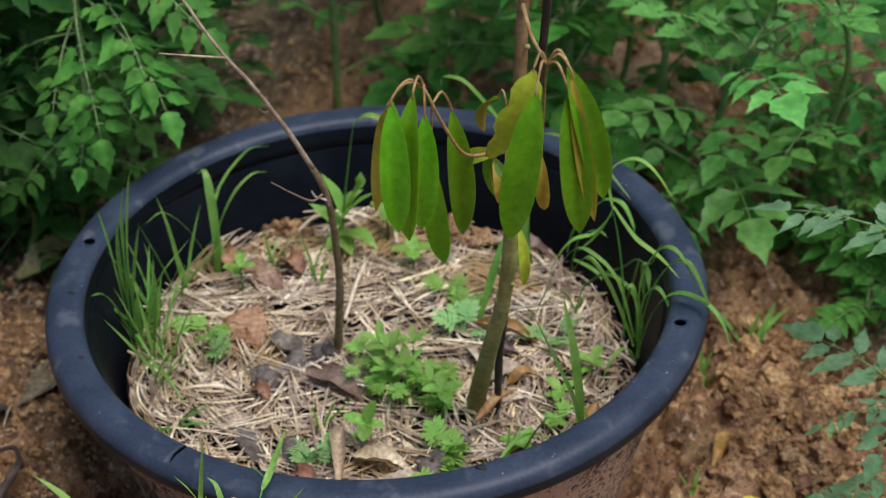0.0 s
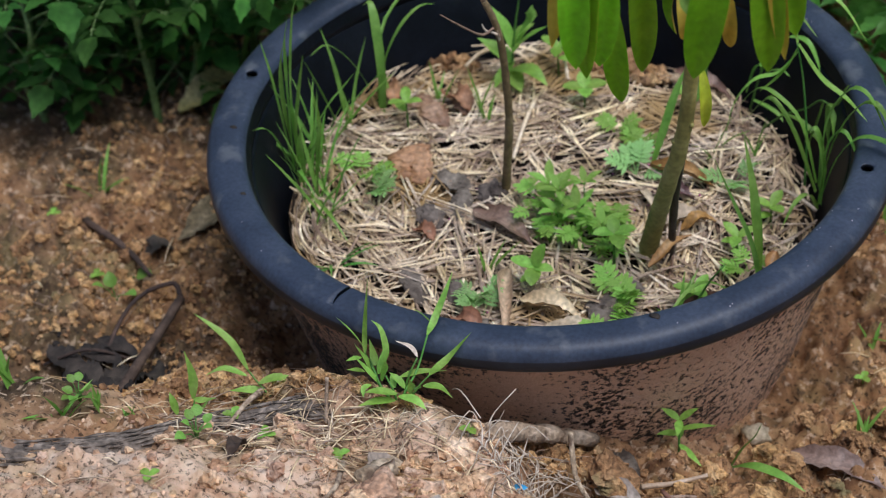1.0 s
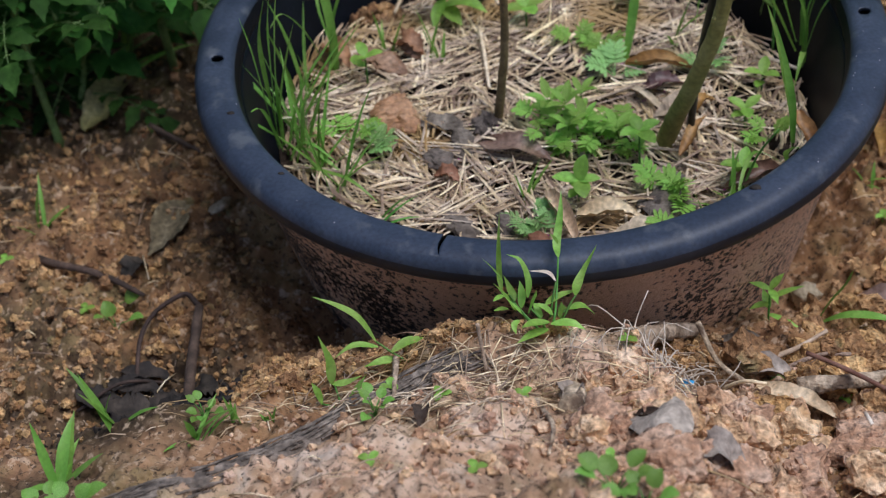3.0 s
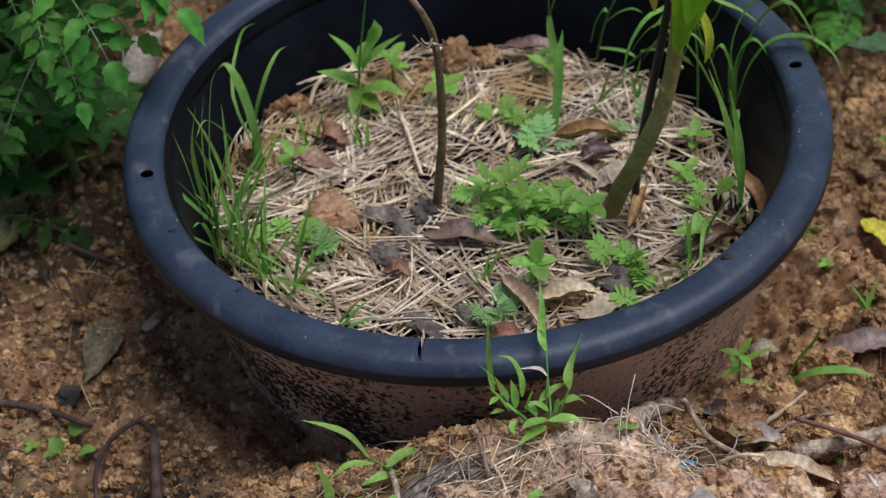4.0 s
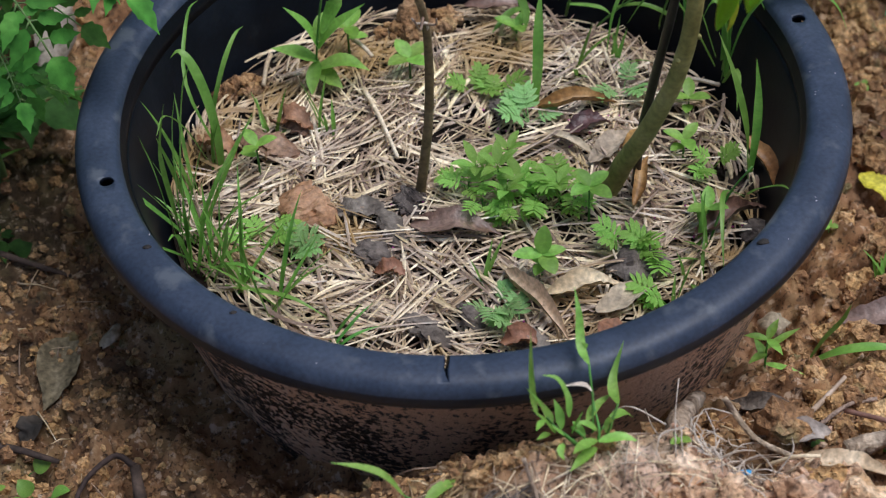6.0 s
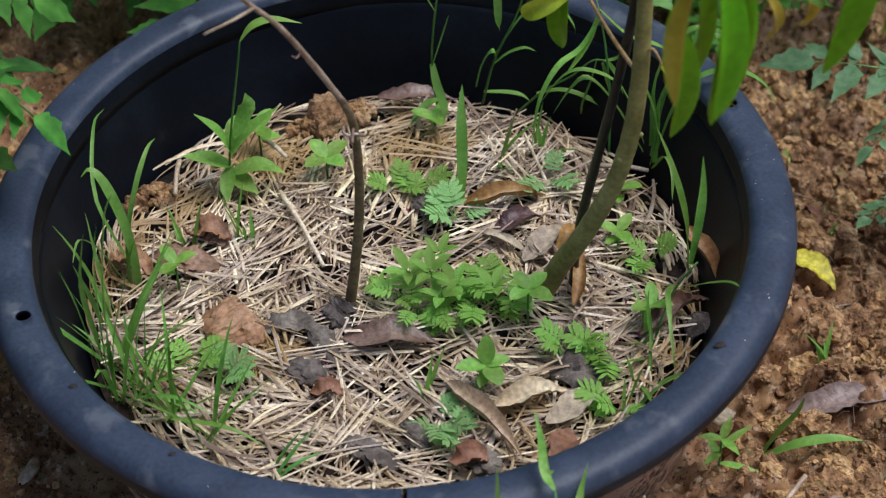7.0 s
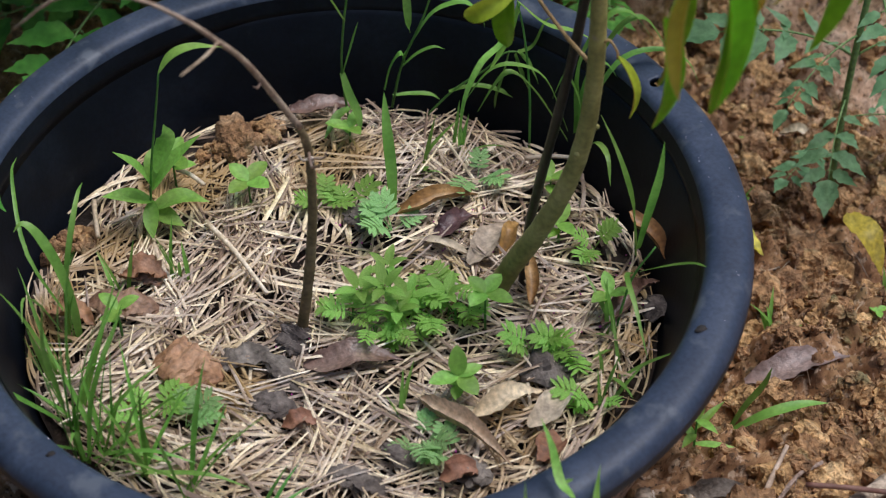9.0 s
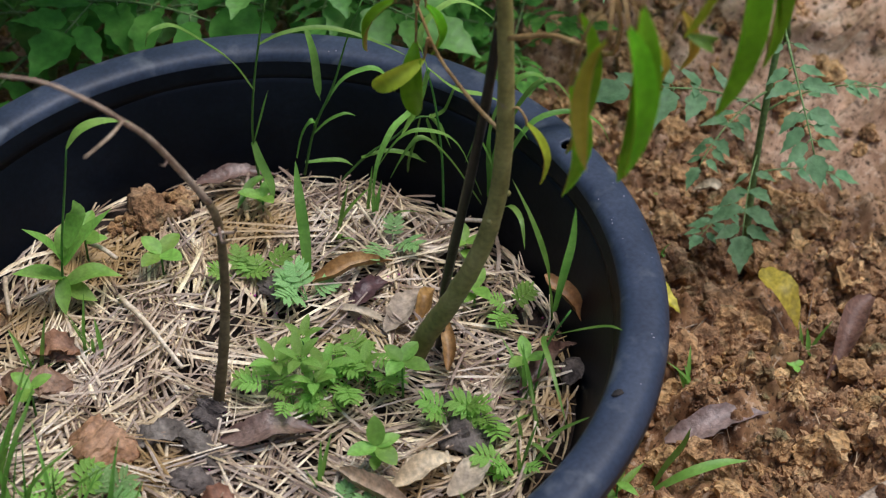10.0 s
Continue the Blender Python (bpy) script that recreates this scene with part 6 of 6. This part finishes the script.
dry_leaf((.040, -.440), (.062, -.480), .040, M_GREY_LEAF, "cupped grey dry leaf on the bank", -.35, .014, seed=53, form=oval, **G)
dry_leaf((.070, -.475), (.10, -.49), .026, M_GREY_LEAF, "grey torn dry leaf on the bank", .3, .008, seed=54, form=oval, **G)
dry_leaf((.035, -.435), (.06, -.46), .012, M_DARK_TWIG, "charred black scrap of wood", .8, .006, seed=55, **G)
dry_leaf((.135, -.325), (.195, -.352), .018, M_LEAF_TAN, "tan curved dry leaf on the clay", .5, .006, seed=56, **G)
dry_leaf((.0, -.385), (-.012, -.405), .022, M_GREY_LEAF, "grey dry leaf pressed in the clay", .5, .004, seed=57, **G)
dry_leaf((-.105, -.40), (-.11, -.42), .014, M_DARK_TWIG, "small black scrap of bark", .5, .005, seed=58, **G)

# ---- weeds on the ground ----
fc = on_ground(-.016, -.324, -.004)
clump_blades = [
    [0.0041, (-0.047, -0.306, 0.222), (-0.048, -0.301, 0.233), (-0.047, -0.295, 0.257), (-0.045, -0.290, 0.284)],
    [0.0061, (-0.005, -0.285, 0.232), (-0.005, -0.270, 0.232), (-0.001, -0.255, 0.246), (0.001, -0.240, 0.257)],
    [0.0041, (-0.005, -0.278, 0.239), (-0.008, -0.284, 0.251), (-0.012, -0.290, 0.261)],
    [0.0070, (0.005, -0.312, 0.219), (0.007, -0.298, 0.214), (0.012, -0.285, 0.215), (0.024, -0.271, 0.229)],
    [0.0041, (-0.046, -0.310, 0.234), (-0.052, -0.315, 0.252), (-0.059, -0.320, 0.268)],
    [0.0049, (-0.029, -0.315, 0.223), (-0.028, -0.310, 0.234), (-0.033, -0.305, 0.250), (-0.042, -0.300, 0.252)],
    [0.0049, (-0.038, -0.315, 0.211), (-0.043, -0.312, 0.220), (-0.053, -0.310, 0.235)],
    [0.0066, (-0.031, -0.320, 0.208), (-0.040, -0.322, 0.222), (-0.048, -0.325, 0.239)],
    [0.0061, (-0.038, -0.310, 0.216), (-0.041, -0.305, 0.221), (-0.045, -0.300, 0.232)],
    [0.0061, (-0.034, -0.315, 0.213), (-0.033, -0.307, 0.220), (-0.034, -0.300, 0.226)],
    [0.0066, (-0.029, -0.320, 0.212), (-0.025, -0.322, 0.225), (-0.023, -0.325, 0.239)],
    [0.0049, (-0.043, -0.318, 0.216), (-0.048, -0.322, 0.220), (-0.054, -0.325, 0.222)],
    [0.0049, (-0.046, -0.315, 0.227), (-0.050, -0.320, 0.229), (-0.054, -0.325, 0.231)],
    [0.0078, (-0.015, -0.328, 0.210), (-0.027, -0.334, 0.215), (-0.035, -0.340, 0.218)],
    [0.0078, (-0.016, -0.330, 0.205), (-0.028, -0.338, 0.208), (-0.039, -0.345, 0.208)],
    [0.0078, (-0.014, -0.328, 0.208), (-0.000, -0.331, 0.210), (0.010, -0.335, 0.207)],
    [0.0049, (-0.036, -0.325, 0.211), (-0.040, -0.330, 0.211), (-0.039, -0.335, 0.207)],
    [0.0070, (-0.001, -0.312, 0.206), (0.010, -0.308, 0.204), (0.019, -0.305, 0.192)],
    [0.0066, (-0.017, -0.315, 0.214), (-0.006, -0.302, 0.210), (0.010, -0.290, 0.204)],
    [0.0070, (-0.006, -0.322, 0.207), (-0.005, -0.323, 0.216), (-0.006, -0.325, 0.226)],
    [0.0057, (-0.012, -0.320, 0.209), (-0.018, -0.318, 0.215), (-0.025, -0.315, 0.217)],
    [0.0049, (-0.020, -0.320, 0.207), (-0.023, -0.315, 0.211), (-0.025, -0.310, 0.212)],
]
clump_culms = [[fc, (-.011, -.322, .208), (-.008, -.303, .213), (-.005, -.285, .232)], [fc, (-.005, -.322, .207), (.0, -.317, .214), (.005, -.312, .219)],
               [fc, (-.028, -.324, .208), (-.037, -.315, .215), (-.047, -.306, .222)], [fc, (-.029, -.324, .208), (-.036, -.315, .213), (-.042, -.310, .222)],
               [fc, (-.020, -.322, .205), (-.028, -.316, .214)], [fc, (-.008, -.318, .205), (-.002, -.313, .206)], [fc, (-.012, -.312, .212), (-.008, -.301, .223)]]
clump = along("grass_plant", clump_blades, fc, "bright green grass plant growing at the foot of the pot", M_WEED, culms=clump_culms, form=lance)
bm = bmesh.new()
blade(bm, smooth_path([(-.008, -.300, .223), (-.014, -.298, .230), (-.027, -.295, .230)], 4), .004, lance, .3)
part("dry_blade", bm, M_ROOT, clump, "dried white blade tip")
g2 = on_ground(-.107, -.335, -.002)
along("grass_plant",
      [[.0068, (-.140, -.318, .193), (-.151, -.315, .214), (-.165, -.313, .226), (-.182, -.310, .234)], [.0085, (-.122, -.325, .179), (-.135, -.330, .184), (-.149, -.335, .185)],
       [.0085, (-.129, -.325, .188), (-.114, -.318, .191), (-.093, -.310, .180)], [.0095, (-.112, -.325, .178), (-.103, -.322, .188), (-.091, -.320, .191)],
       [.006, (-.138, -.325, .194), (-.155, -.327, .199), (-.170, -.330, .191)]], g2, "grass plant with one long arching blade on the bank", M_WEED,
      culms=[[g2, (-.107, -.335, .179), (-.126, -.326, .186), (-.140, -.318, .193)]], form=lance)
g3 = on_ground(-.165, -.37, -.002)
along("grass_plant",
      [[.0075, (-.172, -.350, .185), (-.172, -.345, .201), (-.178, -.340, .224)], [.007, (-.172, -.350, .185), (-.161, -.353, .188), (-.149, -.355, .197)], [.0075, (-.162, -.375, .184), (-.152, -.372, .200), (-.145, -.370, .213)],
       [.008, (-.160, -.385, .198), (-.164, -.390, .194), (-.170, -.395, .178)], [.008, (-.156, -.390, .191), (-.150, -.397, .187), (-.154, -.405, .175)], [.006, (-.179, -.365, .181), (-.182, -.363, .192), (-.185, -.360, .198)]],
      g3, "low grass plant with short broad blades on the bank", M_WEED, culms=[[g3, (-.170, -.352, .186)], [g3, (-.162, -.375, .186)], [g3, (-.158, -.386, .195)], [g3, (-.179, -.365, .181)]], form=lance)
for i, (x, y, n, l0, l1, w) in enumerate(((-.215, -.370, 6, .015, .03, .0035), (-.240, -.375, 6, .015, .03, .003), (-.27, -.385, 7, .03, .065, .0045), (-.335, -.35, 5, .03, .06, .006), (.30, -.125, 6, .02, .045, .003),
                                         (.41, -.14, 5, .02, .04, .003), (.285, .0, 4, .02, .035, .003), (.39, .02, 4, .02, .03, .003), (-.45, .0, 5, .03, .06, .004), (-.40, .22, 7, .04, .09, .006), (-.33, .28, 6, .05, .1, .006),
                                         (.36, -.33, 4, .01, .02, .003), (.27, .16, 6, .03, .07, .004), (.31, .22, 6, .04, .08, .005), (-.36, -.41, 6, .04, .07, .008))):
    grass("grass_tuft", on_ground(x, y), fan(n, 0, 360, 35, 80, l0, l1, .2, .9, 300 + i), "small tuft of green grass on the clay", M_GRASS, w, group="grass tufts on the ground", seed=300 + i)
leafy("small_weed", on_ground(.165, -.200), .042, [(1, 40, 30, .018, .007), (1, 160, 20, .018, .007), (1, 280, 15, .020, .007), (.7, 10, 20, .03, .006), (.6, 200, 15, .018, .007), (.4, 320, 5, .03, .006), (.5, 100, 30, .018, .007)],
      "bright weed seedling beside the pot", M_WEED, group="ground weeds", seed=81, form=lance)
along("grass_plant", [[.007, on_ground(.205, -.19), on_ground(.215, -.195, .03), on_ground(.225, -.2, .05), on_ground(.23, -.2, .06)],
                      [.009, on_ground(.205, -.19), on_ground(.225, -.205, .018), on_ground(.25, -.215, .022), on_ground(.27, -.222, .016)]], on_ground(.205, -.19), "two-bladed grass seedling beside the pot")
ROUND = [ovate_mesh(M_GRASS, 40 + i, .78) for i in range(3)]


def rosette(base, height, size, count, label, seed, spread=.5):
    """A seedling with stalked round leaves in a loose tuft."""
    t = thing("small_weed", base, label, "weed", "ground weeds")
    k = random.Random(seed)
    for i in range(count):
        way = aim(i * 360 / count + k.uniform(-25, 25), k.uniform(40, 80))
        tip = V(base) + way * height * k.uniform(.35, .85)
        bm = bmesh.new()
        tube(bm, smooth_path([V(base) - V((0, 0, .003)), V(base).lerp(tip, .5) + V((0, 0, .002)), tip], 3), .0006, .0004, 5)
        stalk = part("stalk", bm, M_GRASS_DEEP, t)
        placed("leaf", k.choice(ROUND), stalk, tip, V((way.x, way.y, .15)), (k.uniform(-.3, .3), k.uniform(-.3, .3), 1), size * k.uniform(.65, 1.05))
    return t


for i, (x, y, h, sz, n) in enumerate(((-.372, -.129, .022, .018, 3), (-.264, -.362, .018, .010, 8), (-.139, -.408, .018, .011, 7),
                                      (-.265, -.535, .014, .011, 6), (-.25, -.55, .014, .012, 6), (-.335, -.486, .022, .018, 6), (-.355, -.47, .02, .016, 5))):
    rosette(on_ground(x, y), h, sz, n, "round-leaved green seedling on the clay", 90 + i)
b0 = on_ground(.010, -.56)
rosette(on_ground(-.376, -.093), .02, .024, 1, "single round green leaf on the clay", 118)
rosette(b0, .022, .016, 8, "bright green weed on top of the bank", 120)
rosette(on_ground(.028, -.575), .025, .015, 6, "bright green weed on top of the bank", 121)
for i in range(34):
    x, y = kk.choice(((kk.uniform(.28, .5), kk.uniform(-.3, .25)), (kk.uniform(-.2, .3), kk.uniform(-.5, -.3)), (kk.uniform(-.48, -.3), kk.uniform(-.2, .2))))
    if math.hypot(x, y) < .285 or (x < -.25 and i % 3):
        continue
    leafy("tiny_weed", on_ground(x, y), .006, [(1, a + 40 * i, 15, .008, .006) for a in (0, 120, 240)], "tiny green seedling on the clay", M_WEED, .0006, "tiny seedlings", seed=140 + i)
